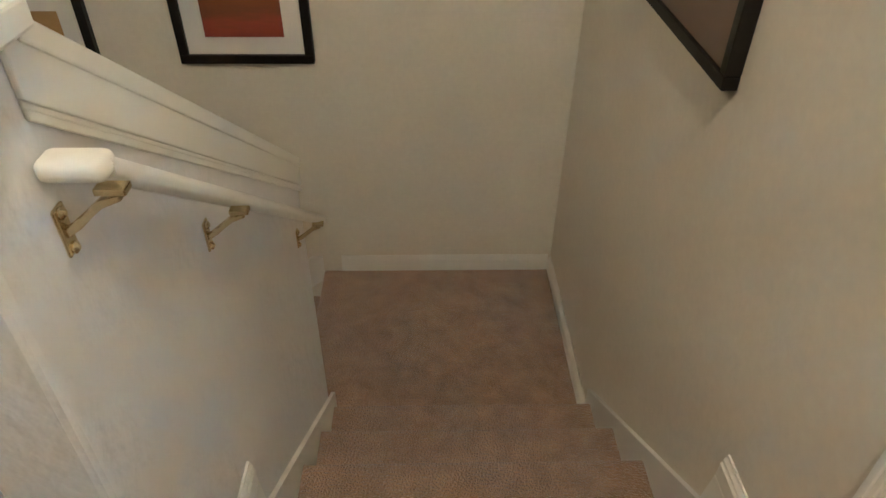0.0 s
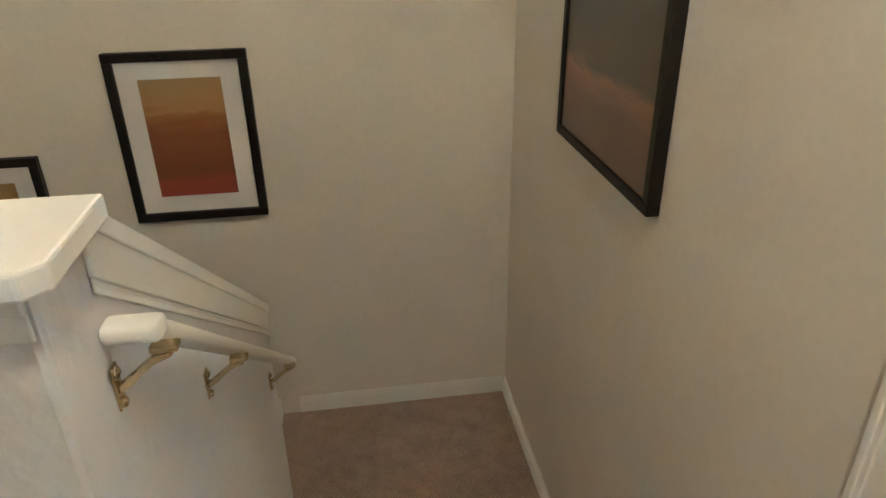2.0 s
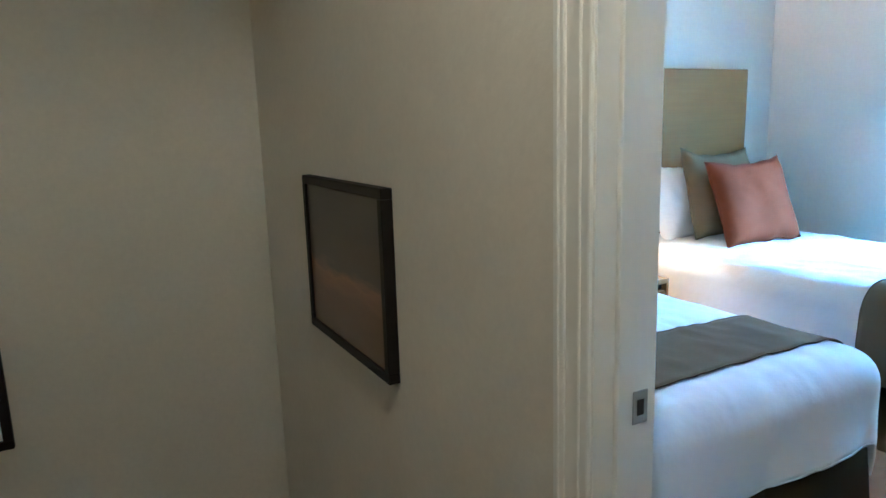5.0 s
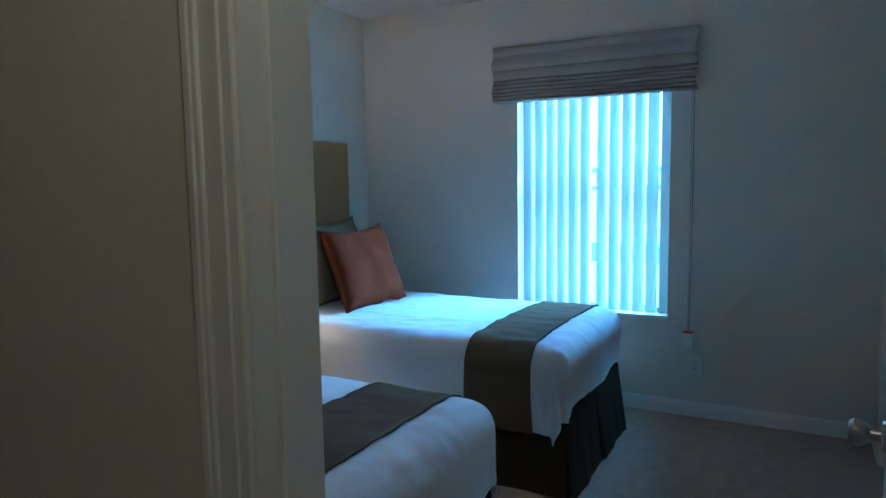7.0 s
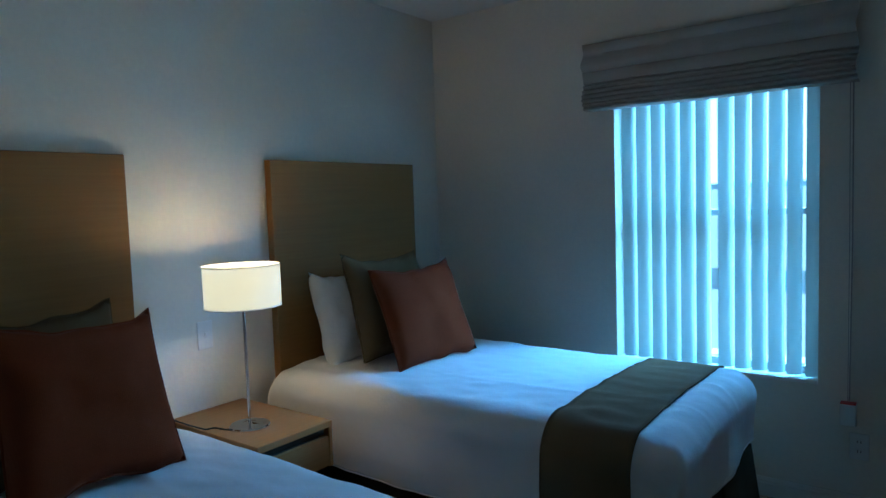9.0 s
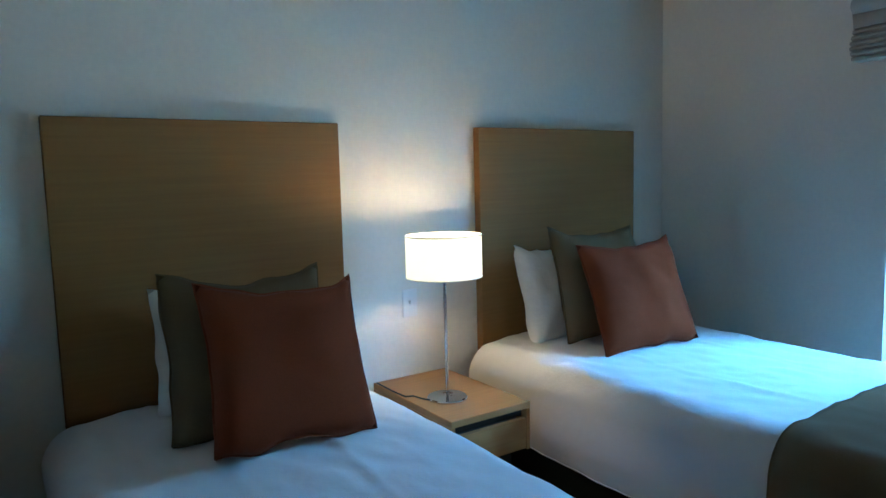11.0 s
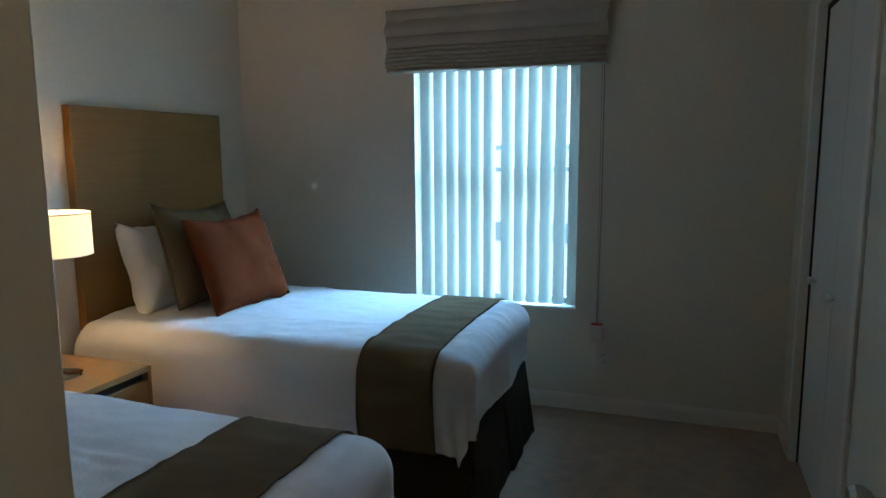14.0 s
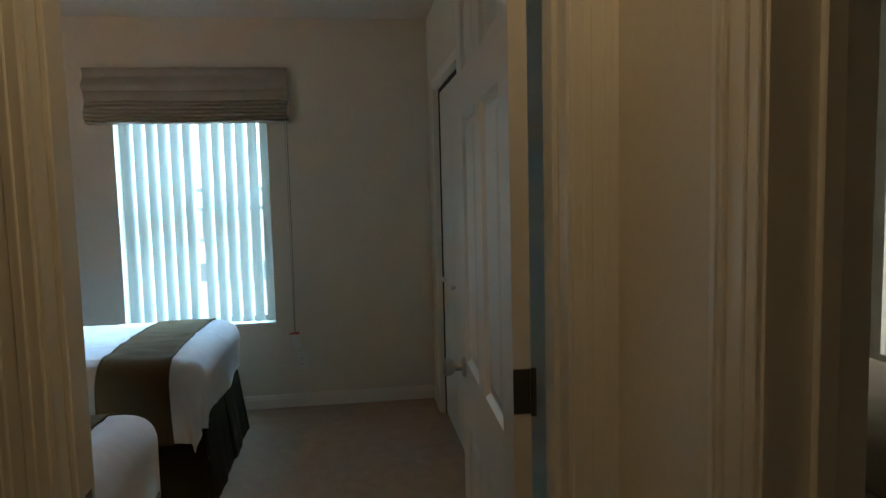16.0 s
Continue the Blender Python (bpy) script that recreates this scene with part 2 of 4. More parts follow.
def sheet(cols, rows, place, thick=0.0):
    """A grid skin from place(u, v), u and v in 0..1; with a thickness it gets a back."""
    bm = bmesh.new()
    g = [[bm.verts.new(place(i / cols, j / rows)) for i in range(cols + 1)] for j in range(rows + 1)]
    for j in range(rows):
        for i in range(cols):
            bm.faces.new((g[j][i], g[j][i + 1], g[j + 1][i + 1], g[j + 1][i]))
    if thick:
        bmesh.ops.recalc_face_normals(bm, faces=bm.faces)
        bmesh.ops.solidify(bm, geom=list(bm.faces), thickness=thick)
    return bm


# ---- the shell: plan numbers ----
WX0, WX1 = 0.845, 0.978          # wall between stairs and bedroom
NY = 2.990                       # north wall of bedroom and stairs
EX = 4.178                       # window wall
SY = -0.120                      # closet wall
HY = -0.036                      # hall's south wall
CZ = 2.500                       # ceiling
DY0, DY1, DZ = 0.046, 0.862, 2.040   # bedroom doorway
LZ = -0.880                      # stair landing
WY0, WY1, WZ0, WZ1 = 0.915, 1.840, 0.555, 1.980   # window opening
CX0, CX1, CTZ = 2.930, 3.850, 2.005              # closet opening
J = 0.018

structure("floor", box(0.90, EX + 0.1, -2.4, NY, -0.2, 0), CARPET, "worn taupe carpet over the bedroom floor")
structure("floor_hall", box(-2.2, 0.90, -2.4, 0.99, -0.2, 0), CARPET, "worn taupe carpet over the hall floor")
structure("floor_lower", box(-2.2, WX0, 0.5, NY, -2.7, -2.55), CARPET, "taupe carpet on the lower storey")
structure("ceiling", box(-2.32, EX + 0.2, -2.5, NY + 0.12, CZ, CZ + 0.1), CEIL, "pale textured plaster ceiling")
structure("wall_north", box(-2.32, EX + 0.2, NY, NY + 0.12, -2.7, CZ), PAINT, "cream painted wall with fine orange-peel texture")
structure("wall_stair", boxes((WX0, WX1, DY1 + J, NY, -2.7, CZ), (WX0, WX1, -0.155, DY0 - J, -0.2, CZ), (WX0, WX1, DY0 - J, DY1 + J, DZ + J, CZ)), PAINT, "cream painted wall with a doorway")
structure("wall_east", boxes((EX, EX + 0.2, WY1, NY, -0.2, CZ), (EX, EX + 0.2, -2.4, WY0, -0.2, CZ), (EX, EX + 0.2, WY0, WY1, -0.2, WZ0), (EX, EX + 0.2, WY0, WY1, WZ1, CZ)), PAINT, "cream painted wall with a window opening")
structure("wall_closet", boxes((WX1, CX0 - J, SY - 0.12, SY, -0.2, CZ), (CX1 + J, EX, SY - 0.12, SY, -0.2, CZ), (CX0 - J, CX1 + J, SY - 0.12, SY, CTZ + J, CZ)), PAINT, "cream painted wall with a closet opening")
structure("wall_closet_back", boxes((2.6, EX, -0.92, -0.80, -0.2, CZ), (2.6, 2.7, -0.80, SY - 0.12, -0.2, CZ)), PAINT, "plain painted closet back")
D2X0, D2X1 = -0.40, 0.426
structure("wall_hall_south", boxes((D2X1 + J, WX0, -0.155, HY, -0.2, CZ), (-2.2, D2X0 - J, -0.155, HY, -0.2, CZ), (D2X0 - J, D2X1 + J, -0.155, HY, DZ + J, CZ)), PAINT, "cream painted hall wall with a doorway")
W2X0, W2X1, W2Z0, W2Z1 = 1.85, 2.80, 0.50, 1.90
structure("wall_south", boxes((-2.2, W2X0, -2.4, -2.25, -0.2, CZ), (W2X1, EX, -2.4, -2.25, -0.2, CZ), (W2X0, W2X1, -2.4, -2.25, -0.2, W2Z0), (W2X0, W2X1, -2.4, -2.25, W2Z1, CZ)), PAINT, "cream painted wall of the second bedroom")
structure("wall_west", box(-2.32, -2.2, -2.4, NY, -2.7, CZ), PAINT, "cream painted stairwell wall")
structure("wall_under_hall", box(-2.2, WX0, 0.87, 0.99, -2.7, -0.2), PAINT, "plain wall under the hall edge")


def baseboard(name, along, fixed, out, a, b, z=0.0):
    """A skirting with a stepped top, along x or y at a fixed coordinate, standing out by its sign."""
    o = out
    prof = [(0, 0), (0.013 * o, 0), (0.013 * o, 0.060), (0.010 * o, 0.066), (0.010 * o, 0.074), (0.006 * o, 0.082), (0.005 * o, 0.088), (0, 0.088)]
    pts = [(fixed + p, z + q) for p, q in prof]
    return structure(name, prism(pts, "y" if along == "y" else "x", a, b), TRIM, "white moulded baseboard")


baseboard("baseboard", "y", EX, -1, SY + 0.013, NY - 0.013)
baseboard("baseboard", "x", NY, -1, WX1 + 0.013, EX)
baseboard("baseboard", "x", SY, 1, CX1 + 0.075, EX)
baseboard("baseboard", "x", SY, 1, WX1, CX0 - 0.075)
baseboard("baseboard", "y", WX1, 1, DY1 + 0.085, NY)
baseboard("baseboard", "y", WX0, -1, DY1 + 0.085, 1.228)
baseboard("baseboard", "y", WX0, -1, 2.045, NY - 0.013, LZ)
baseboard("baseboard", "x", NY, -1, -0.17, WX0 - 0.013, LZ)
baseboard("baseboard", "x", HY, 1, D2X1 + 0.085, WX0)
baseboard("baseboard", "x", -2.25, 1, -2.2, EX)


def casing(bm, along, face, out, edge, away, a, b):
    """One length of door casing: stepped boards on a wall face; along z beside an opening or along the wall over it."""
    steps = ((0.000, 0.020, 0.010), (0.018, 0.034, 0.014), (0.032, 0.056, 0.011), (0.054, 0.066, 0.017), (0.064, 0.078, 0.020))
    for s, e, h in steps:
        lo, hi = sorted((edge + away * s, edge + away * e))
        f0, f1 = sorted((face, face + out * h))
        if along == "xz":
            add_box(bm, lo, hi, f0, f1, a, b, 0.002, 1)
        elif along == "yz":
            add_box(bm, f0, f1, lo, hi, a, b, 0.002, 1)
        elif along == "xh":
            add_box(bm, a, b, f0, f1, lo, hi, 0.002, 1)
        else:
            add_box(bm, f0, f1, a, b, lo, hi, 0.002, 1)


def cased(name, wall, opening, faces, top, label):
    """Jambs, head, stops and casings of an opening in a wall that runs along x or y."""
    fr = tagged(thing(name, label, "door frame"), kind="structure")
    a, b = opening
    f0, f1 = faces
    for w, (lo, hi) in enumerate(((a - J, a), (b, b + J))):
        bm = box(f0 - 0.002, f1 + 0.002, lo, hi, 0, top) if wall == "y" else box(lo, hi, f0 - 0.002, f1 + 0.002, 0, top)
        part("jamb", bm, TRIM, fr)
        s0, s1 = (a, a + 0.011) if w == 0 else (b - 0.011, b)
        mid = f0 + 0.040
        bm = box(mid, mid + 0.026, s0, s1, 0, top, 0.002, 1) if wall == "y" else box(s0, s1, mid, mid + 0.026, 0, top, 0.002, 1)
        part("door_stop", bm, TRIM, fr)
    part("head_jamb", box(f0 - 0.002, f1 + 0.002, a - J, b + J, top, top + J) if wall == "y" else box(a - J, b + J, f0 - 0.002, f1 + 0.002, top, top + J), TRIM, fr)
    for face, out in ((f0, -1), (f1, 1)):
        for edge, away in ((a - 0.006, -1), (b + 0.006, 1)):
            bm = bmesh.new()
            casing(bm, wall + "z", face, out, edge, away, 0, top + 0.006)
            part("casing", bm, TRIM, fr)
        bm = bmesh.new()
        casing(bm, wall + "h", face, out, top + 0.006, 1, a - 0.084, b + 0.084)
        part("head_casing", bm, TRIM, fr)
    return fr


door_frame = cased("door_frame_1", "y", (DY0, DY1), (WX0, WX1), DZ, "white moulded door casing round the bedroom doorway")
cased("door_frame_2", "x", (D2X0, D2X1), (-0.155, HY), DZ, "white moulded door casing of the second bedroom")
strike = part("strike_plate", box(0.928, 0.962, DY1 - 0.0025, DY1 - 0.0002, 0.842, 0.902, 0.001, 1), STEEL, door_frame, "steel strike plate")
part("latch_hole", box(0.937, 0.952, DY1 - 0.0036, DY1 - 0.0028, 0.858, 0.886), DARK, strike)

# closet frame and two flat folding leaves
closet_frame = tagged(thing("door_frame_3", "white casing round the closet opening", "door frame"), kind="structure")
for lo, hi in ((CX0 - J, CX0), (CX1, CX1 + J)):
    part("jamb", box(lo, hi, SY - 0.12, SY + 0.002, 0, CTZ), TRIM, closet_frame)
part("head_jamb", box(CX0 - J, CX1 + J, SY - 0.12, SY + 0.002, CTZ, CTZ + J), TRIM, closet_frame)
for edge, away in ((CX0 - 0.004, -1), (CX1 + 0.004, 1)):
    bm = bmesh.new()
    add_box(bm, *sorted((edge, edge + away * 0.058)), SY, SY + 0.012, 0, CTZ + 0.006, 0.003)
    part("casing", bm, TRIM, closet_frame)
part("head_casing", box(CX0 - 0.062, CX1 + 0.062, SY, SY + 0.012, CTZ + 0.004, CTZ + 0.062, 0.003), TRIM, closet_frame)
# near-black strips put the shade of the reveal into colour
part("reveal_shade", box(CX1 - 0.005, CX1 - 0.001, SY - 0.060, SY - 0.0225, 0, CTZ), DARK, closet_frame, "dark strip for the shade on the reveal beside the folding leaf")
part("reveal_shade", box(CX0, CX1 - 0.006, SY - 0.060, SY - 0.0225, CTZ - 0.016, CTZ - 0.001), DARK, closet_frame, "dark strip for the shade on the reveal over the folding leaf")
cmid = (CX0 + CX1) / 2
closet = thing("closet_door", "flat white folding closet door, shut, with small knobs", "closet door", at=(cmid, SY, 0))
for lo, hi, kx in ((CX0 + 0.016, cmid - 0.002, cmid - 0.04), (cmid + 0.002, CX1 - 0.020, cmid + 0.325)):
    leaf = part("door_leaf", box(lo - cmid, hi - cmid, -0.062, -0.028, 0.012, CTZ - 0.022, 0.003), DOORW, closet)
    part("knob", turned(((0.008, 0), (0.008, 0.014), (0.016, 0.018), (0.017, 0.026), (0.011, 0.032), (0.0, 0.033)), 20, pose(kx - cmid, -0.028, 0.866, -90)), PLASTIC, leaf, smooth=40)
# near-black sheet replaces the darkness inside the closet
structure("closet_shadow_board", box(CX0, CX1, SY - 0.118, SY - 0.10, 0, CTZ), DARK, "dark board standing in for the unlit closet interior")


# ---- bedroom door: six-panel leaf, open ----
def six_panel(w, h, t):
    bm = bmesh.new()
    st, mid, c = 0.105, 0.10, t / 2
    rails = ((0.0, 0.235), (0.70, 0.885), (1.60, 1.72), (1.925, h))
    bays = ((0.235, 0.70), (0.885, 1.60), (1.72, 1.925))
    for x0, x1 in ((0, st), (w / 2 - mid / 2, w / 2 + mid / 2), (w - st, w)):
        add_box(bm, x0, x1, -c, c, 0, h)
    for z0, z1 in rails:
        for x0, x1 in ((st, w / 2 - mid / 2), (w / 2 + mid / 2, w - st)):
            add_box(bm, x0, x1, -c, c, z0, z1)
    pan = []
    for z0, z1 in bays:
        for x0, x1 in ((st, w / 2 - mid / 2), (w / 2 + mid / 2, w - st)):
            b2 = bmesh.new()
            add_box(b2, x0, x1, -c + 0.011, c - 0.011, z0, z1)
            for sgn in (-1, 1):
                outer, inner = 0.022, 0.050
                y0, y1 = sgn * (c - 0.011), sgn * (c - 0.003)
                o = [b2.verts.new(p) for p in ((x0 + outer, y0, z0 + outer), (x1 - outer, y0, z0 + outer), (x1 - outer, y0, z1 - outer), (x0 + outer, y0, z1 - outer))]
                i = [b2.verts.new(p) for p in ((x0 + inner, y1, z0 + inner), (x1 - inner, y1, z0 + inner), (x1 - inner, y1, z1 - inner), (x0 + inner, y1, z1 - inner))]
                b2.faces.new(i)
                for k in range(4):
                    b2.faces.new((o[k], o[(k + 1) % 4], i[(k + 1) % 4], i[k]))
                # sloping moulding from the frame down to the panel
                q = [b2.verts.new(p) for p in ((x0, sgn * (c - 0.0005), z0), (x1, sgn * (c - 0.0005), z0), (x1, sgn * (c - 0.0005), z1), (x0, sgn * (c - 0.0005), z1))]
                r = [b2.verts.new(p) for p in ((x0 + 0.014, sgn * (c - 0.0105), z0 + 0.014), (x1 - 0.014, sgn * (c - 0.0105), z0 + 0.014), (x1 - 0.014, sgn * (c - 0.0105), z1 - 0.014), (x0 + 0.014, sgn * (c - 0.0105), z1 - 0.014))]
                for k in range(4):
                    b2.faces.new((q[k], q[(k + 1) % 4], r[(k + 1) % 4], r[k]))
            pan.append(b2)
    return bm, pan


door = thing("bedroom_door", "white six-panel door standing open, with a nickel knob", "door", at=(0.996, 0.088, 0.012))
door.rotation_euler = (0, 0, radians(-2.1))
LEAF = 0.775
bm, panels = six_panel(LEAF, 2.02, 0.035)
leaf = part("door_leaf", bm, DOORW, door)
for b2 in panels:
    part("panel", b2, DOORW, leaf)
for side in (1, -1):
    m = pose(LEAF - 0.064, side * 0.0175, 0.862, -90 * side)
    part("door_knob", turned(((0.033, 0), (0.033, 0.004), (0.027, 0.010), (0.013, 0.012), (0.012, 0.030), (0.020, 0.036), (0.0265, 0.046), (0.0265, 0.058), (0.020, 0.066), (0.0, 0.068)), 28, m), STEEL, door, "brushed nickel knob", 35)
part("latch", box(LEAF, LEAF + 0.001, -0.012, 0.012, 0.832, 0.892), STEEL, door)
for z in (0.20, 1.00, 1.80):
    hinge = part("hinge", boxes((-0.0022, -0.0002, -0.016, 0.017, z - 0.044, z + 0.044, 0.0008, 1)), BRONZE, door, "dark bronze hinge")
    part("hinge_pin", turned(((0.0058, z - 0.046), (0.0058, z + 0.046)), 12, pose(-0.0062, -0.021, 0)), BRONZE, hinge)

# ---- stairs ----
RISE, TREAD, NOSE1 = 0.176, 0.241, 2.012
stairs = tagged(thing("stairs", "carpeted stairs going down to a landing, white skirt boards", "stairs"), kind="structure")
SXL = -0.107


def tread_profile(front, back, z, low):
    """A carpeted step in section: rounded nose at front."""
    r = 0.022
    nose = [(front - r + r * math.cos(radians(a)), z - r + r * math.sin(radians(a))) for a in (90, 60, 30, 0, -30, -60, -90)]
    return [(back, z)] + nose + [(front - 0.02, low), (back, low)]


for k in range(1, 6):
    nose = NOSE1 - TREAD * (k - 1)
    back = nose - TREAD - 0.03 if k < 5 else 0.992
    bm = prism(tread_profile(nose, back, LZ + RISE * k, LZ + RISE * (k - 1) - 0.12), "x", SXL + 0.016, WX0 - 0.014)
    part("step", bm, CARPET, stairs, smooth=50)
part("landing", box(-0.26, WX0, 1.99, NY, LZ - 0.2, LZ, 0.015, 3), CARPET, stairs, smooth=60)
for k in range(1, 8):
    pts = [(-a - 0.43, b) for a, b in tread_profile(0.17 - 0.34 + TREAD * k, 0.17 - 0.34 + TREAD * (k - 1) - 0.03, LZ - RISE * k, LZ - RISE * k - 0.3)]
    part("step", prism(pts, "y", 2.02, NY), CARPET, stairs, smooth=50)
SL = RISE / TREAD


def stringer(x0, x1):
    zc = LZ + RISE
    pts = [(2.055, zc - 0.03), (2.055, zc + 0.045 - 0.04 * SL), (1.245, zc + 0.045 + (2.012 - 1.245) * SL), (1.228, 0.02), (1.05, 0.02), (1.05, -0.2), (2.055, LZ - 0.02)]
    return prism(pts, "x", x0, x1)


part("skirt_board", stringer(WX0 - 0.014, WX0 - 0.0005), TRIM, stairs, "white painted skirt board")
part("skirt_board", stringer(SXL + 0.0005, SXL + 0.014), TRIM, stairs, "white painted skirt board")
pts = [(-0.26, LZ + 0.085), (-0.26, LZ - 0.05), (-1.85, LZ - 0.05 - 1.68 * SL), (-1.85, LZ + 0.16 - 1.68 * SL), (-0.31, LZ + 0.085)]
part("skirt_board", prism(pts, "y", NY - 0.014, NY - 0.0005), TRIM, stairs, "white painted skirt board")
baseboard("baseboard", "y", SXL, 1, 0.88, 1.228)

# half wall beside the stairs, guard wall along the hall, with caps and trim
CAPZ, SLOPE = 1.043, 0.718
HX0 = -0.227
pts = [(0.872, -2.6), (0.872, CAPZ - 0.03), (1.0, CAPZ - 0.03), (2.012, CAPZ - 0.03 - 1.012 * SLOPE), (2.012, -2.6)]
structure("half_wall", prism(pts, "x", HX0, SXL, 0.010), HALFPAINT, "white textured half wall sloping down beside the stairs")
structure("guard_wall", box(-2.2, HX0, 0.872, 0.99, -0.2, CAPZ - 0.03), HALFPAINT, "white textured low wall along the hall")
caps = tagged(thing("half_wall_cap", "white painted wooden cap on the half walls", "wall cap"), kind="structure")
cpts = [(-2.2, 0.842), (-0.098, 0.842), (-0.079, 0.861), (-0.079, 1.014), (-2.2, 1.014)]
part("level_cap", prism(cpts, "z", CAPZ - 0.028, CAPZ, 0.004), TRIM, caps)
y1 = 2.03
pts = [(1.012, CAPZ - 0.010), (y1, CAPZ - 0.010 - (y1 - 1.012) * SLOPE), (y1, CAPZ - 0.040 - (y1 - 1.012) * SLOPE), (1.012, CAPZ - 0.040)]
part("sloping_cap", prism(pts, "x", -0.242, -0.096, 0.003), TRIM, caps)
for d0, d1, out in ((0.036, 0.098, 0.0075), (0.098, 0.106, 0.004), (0.106, 0.118, 0.006)):
    pts = [(0.990, CAPZ - d0 + 0.0144), (2.024, CAPZ - d0 - 1.014 * SLOPE), (2.024, CAPZ - d1 - 1.014 * SLOPE), (0.990, CAPZ - d1 + 0.0144)]
    part("cap_trim", prism(pts, "x", SXL + 0.0004, SXL + out, 0.002), TRIM, caps)
for d0, d1, out in ((0.029, 0.052, 0.010), (0.052, 0.080, 0.006)):
    part("cap_trim", box(-2.2, SXL - 0.004, 0.872 - out, 0.8716, CAPZ - d1, CAPZ - d0, 0.002), TRIM, caps)

# handrail on brackets
rail = thing("handrail", "white painted wooden handrail on brass brackets", "handrail")
RY0, RZ0, RY1, RZ1 = 0.968, 0.918, 1.975, 0.152
ang = math.atan2(RZ1 - RZ0, RY1 - RY0)
loaf = []
for k in range(16):
    c, d = math.cos(2 * math.pi * k / 16), math.sin(2 * math.pi * k / 16)
    loaf.append((math.copysign(abs(c) ** 0.6, c) * 0.0225, math.copysign(abs(d) ** 0.7, d) * 0.015 - 0.015))
bm = bmesh.new()
ends = []
for xx, yy, zz in ((-0.0635, RY0 + 0.022, RZ0 - 0.010), (-0.0565, RY1, RZ1)):
    ends.append([bm.verts.new((xx + a, yy, zz + b)) for a, b in loaf])
for i in range(len(loaf)):
    bm.faces.new((ends[0][i], ends[0][(i + 1) % len(loaf)], ends[1][(i + 1) % len(loaf)], ends[1][i]))
bm.faces.new(ends[0])
bm.faces.new(ends[1])
part("rail", bm, TRIM, rail, "white rounded rail", 40)
part("rail_return", box(SXL + 0.0005, -0.042, RY0, RY0 + 0.036, RZ0 - 0.034, RZ0 - 0.010, 0.009, 3), TRIM, rail, "white rounded end turned to the wall", 60)
for by in (0.980, 1.315, 1.905):
    rz = RZ0 + (by - RY0) * (RZ1 - RZ0) / (RY1 - RY0) - 0.034
    strap = [(SXL + 0.003, rz - 0.046), (SXL + 0.020, rz - 0.036), (-0.062, rz - 0.012), (-0.040, rz - 0.006), (-0.038, rz - 0.012), (-0.060, rz - 0.019), (SXL + 0.022, rz - 0.044), (SXL + 0.003, rz - 0.057)]
    bracket = part("bracket", prism(strap, "y", by - 0.005, by + 0.005, 0.0015), BRASS, rail, "polished brass bracket")
    part("wall_plate", box(SXL + 0.0005, SXL + 0.005, by - 0.011, by + 0.011, rz - 0.076, rz - 0.020, 0.003), BRASS, bracket)
    for dz in (-0.069, -0.028):
        part("screw", turned(((0.007, 0), (0.007, 0.002), (0.003, 0.005), (0, 0.005)), 12, pose(SXL + 0.005, by, rz + dz, 0, 90)), BRASS, bracket)
    part("saddle", box(-0.060, -0.030, by - 0.009, by + 0.009, rz - 0.004, rz + 0.0035, 0.0015), BRASS, bracket)


# ---- pictures ----
def picture(name, w, h, bar, mat_w, art, label, group, m, back=0.0125):
    """A framed print in the xz plane, its back on y = 0, facing -y."""
    p = thing(name, label, "picture", group)
    d = 0.034
    fr = bmesh.new()
    for x0, x1, z0, z1 in ((-w / 2, w / 2, h / 2 - bar, h / 2), (-w / 2, w / 2, -h / 2, -h / 2 + bar), (-w / 2, -w / 2 + bar, -h / 2 + bar, h / 2 - bar), (w / 2 - bar, w / 2, -h / 2 + bar, h / 2 - bar)):
        add_box(fr, x0, x1, -d, -0.001, z0, z1, 0.003)
    part("frame", fr, BLACK, p, "black wooden frame")
    part("backing", box(-w / 2 + 0.008, w / 2 - 0.008, -0.010, -0.002, -h / 2 + 0.008, h / 2 - 0.008), MATBOARD, p)
    aw, ah = w / 2 - bar - mat_w[0], h / 2 - bar - mat_w[1]
    if mat_w[0]:
        b = bmesh.new()
        ow, oh = w / 2 - bar, h / 2 - bar
        rings = [[b.verts.new((sx * hw, yy, sz * hh)) for sx, sz in ((-1, -1), (1, -1), (1, 1), (-1, 1))] for hw, hh, yy in ((ow, oh, -0.016), (aw, ah, -0.016), (aw + 0.003, ah + 0.003, -0.0126), (ow, oh, -0.0126))]
        for k in range(4):
            for i in range(4):
                b.faces.new((rings[k][i], rings[k][(i + 1) % 4], rings[(k + 1) % 4][(i + 1) % 4], rings[(k + 1) % 4][i]))
        part("mat_board", b, MATBOARD, p, "white mat board")
    part("print", box(-aw, aw, -back, -0.0105, -ah, ah), art, p, "abstract print in orange and rust")
    p.matrix_world = m
    return p


ART = print_art("sunset_print", -0.235, 0.235, ((0.0, (0.31, 0.06, 0.04)), (0.10, (0.33, 0.07, 0.04)), (0.2, (0.21, 0.07, 0.03)), (0.55, (0.28, 0.10, 0.037)), (0.70, (0.38, 0.16, 0.055)), (0.76, (0.48, 0.27, 0.10)), (1.0, (0.46, 0.31, 0.14))))
# orange print below; dark grey-brown bands also carry the glass's reflection as colour
ART_B = print_art("veiled_print", -0.22, 0.22, ((0.0, (0.13, 0.075, 0.045)), (0.28, (0.18, 0.09, 0.045)), (0.42, (0.28, 0.14, 0.06)), (0.50, (0.11, 0.078, 0.052)), (0.75, (0.085, 0.068, 0.052)), (1.0, (0.075, 0.062, 0.05))), 0.5, 0.5)
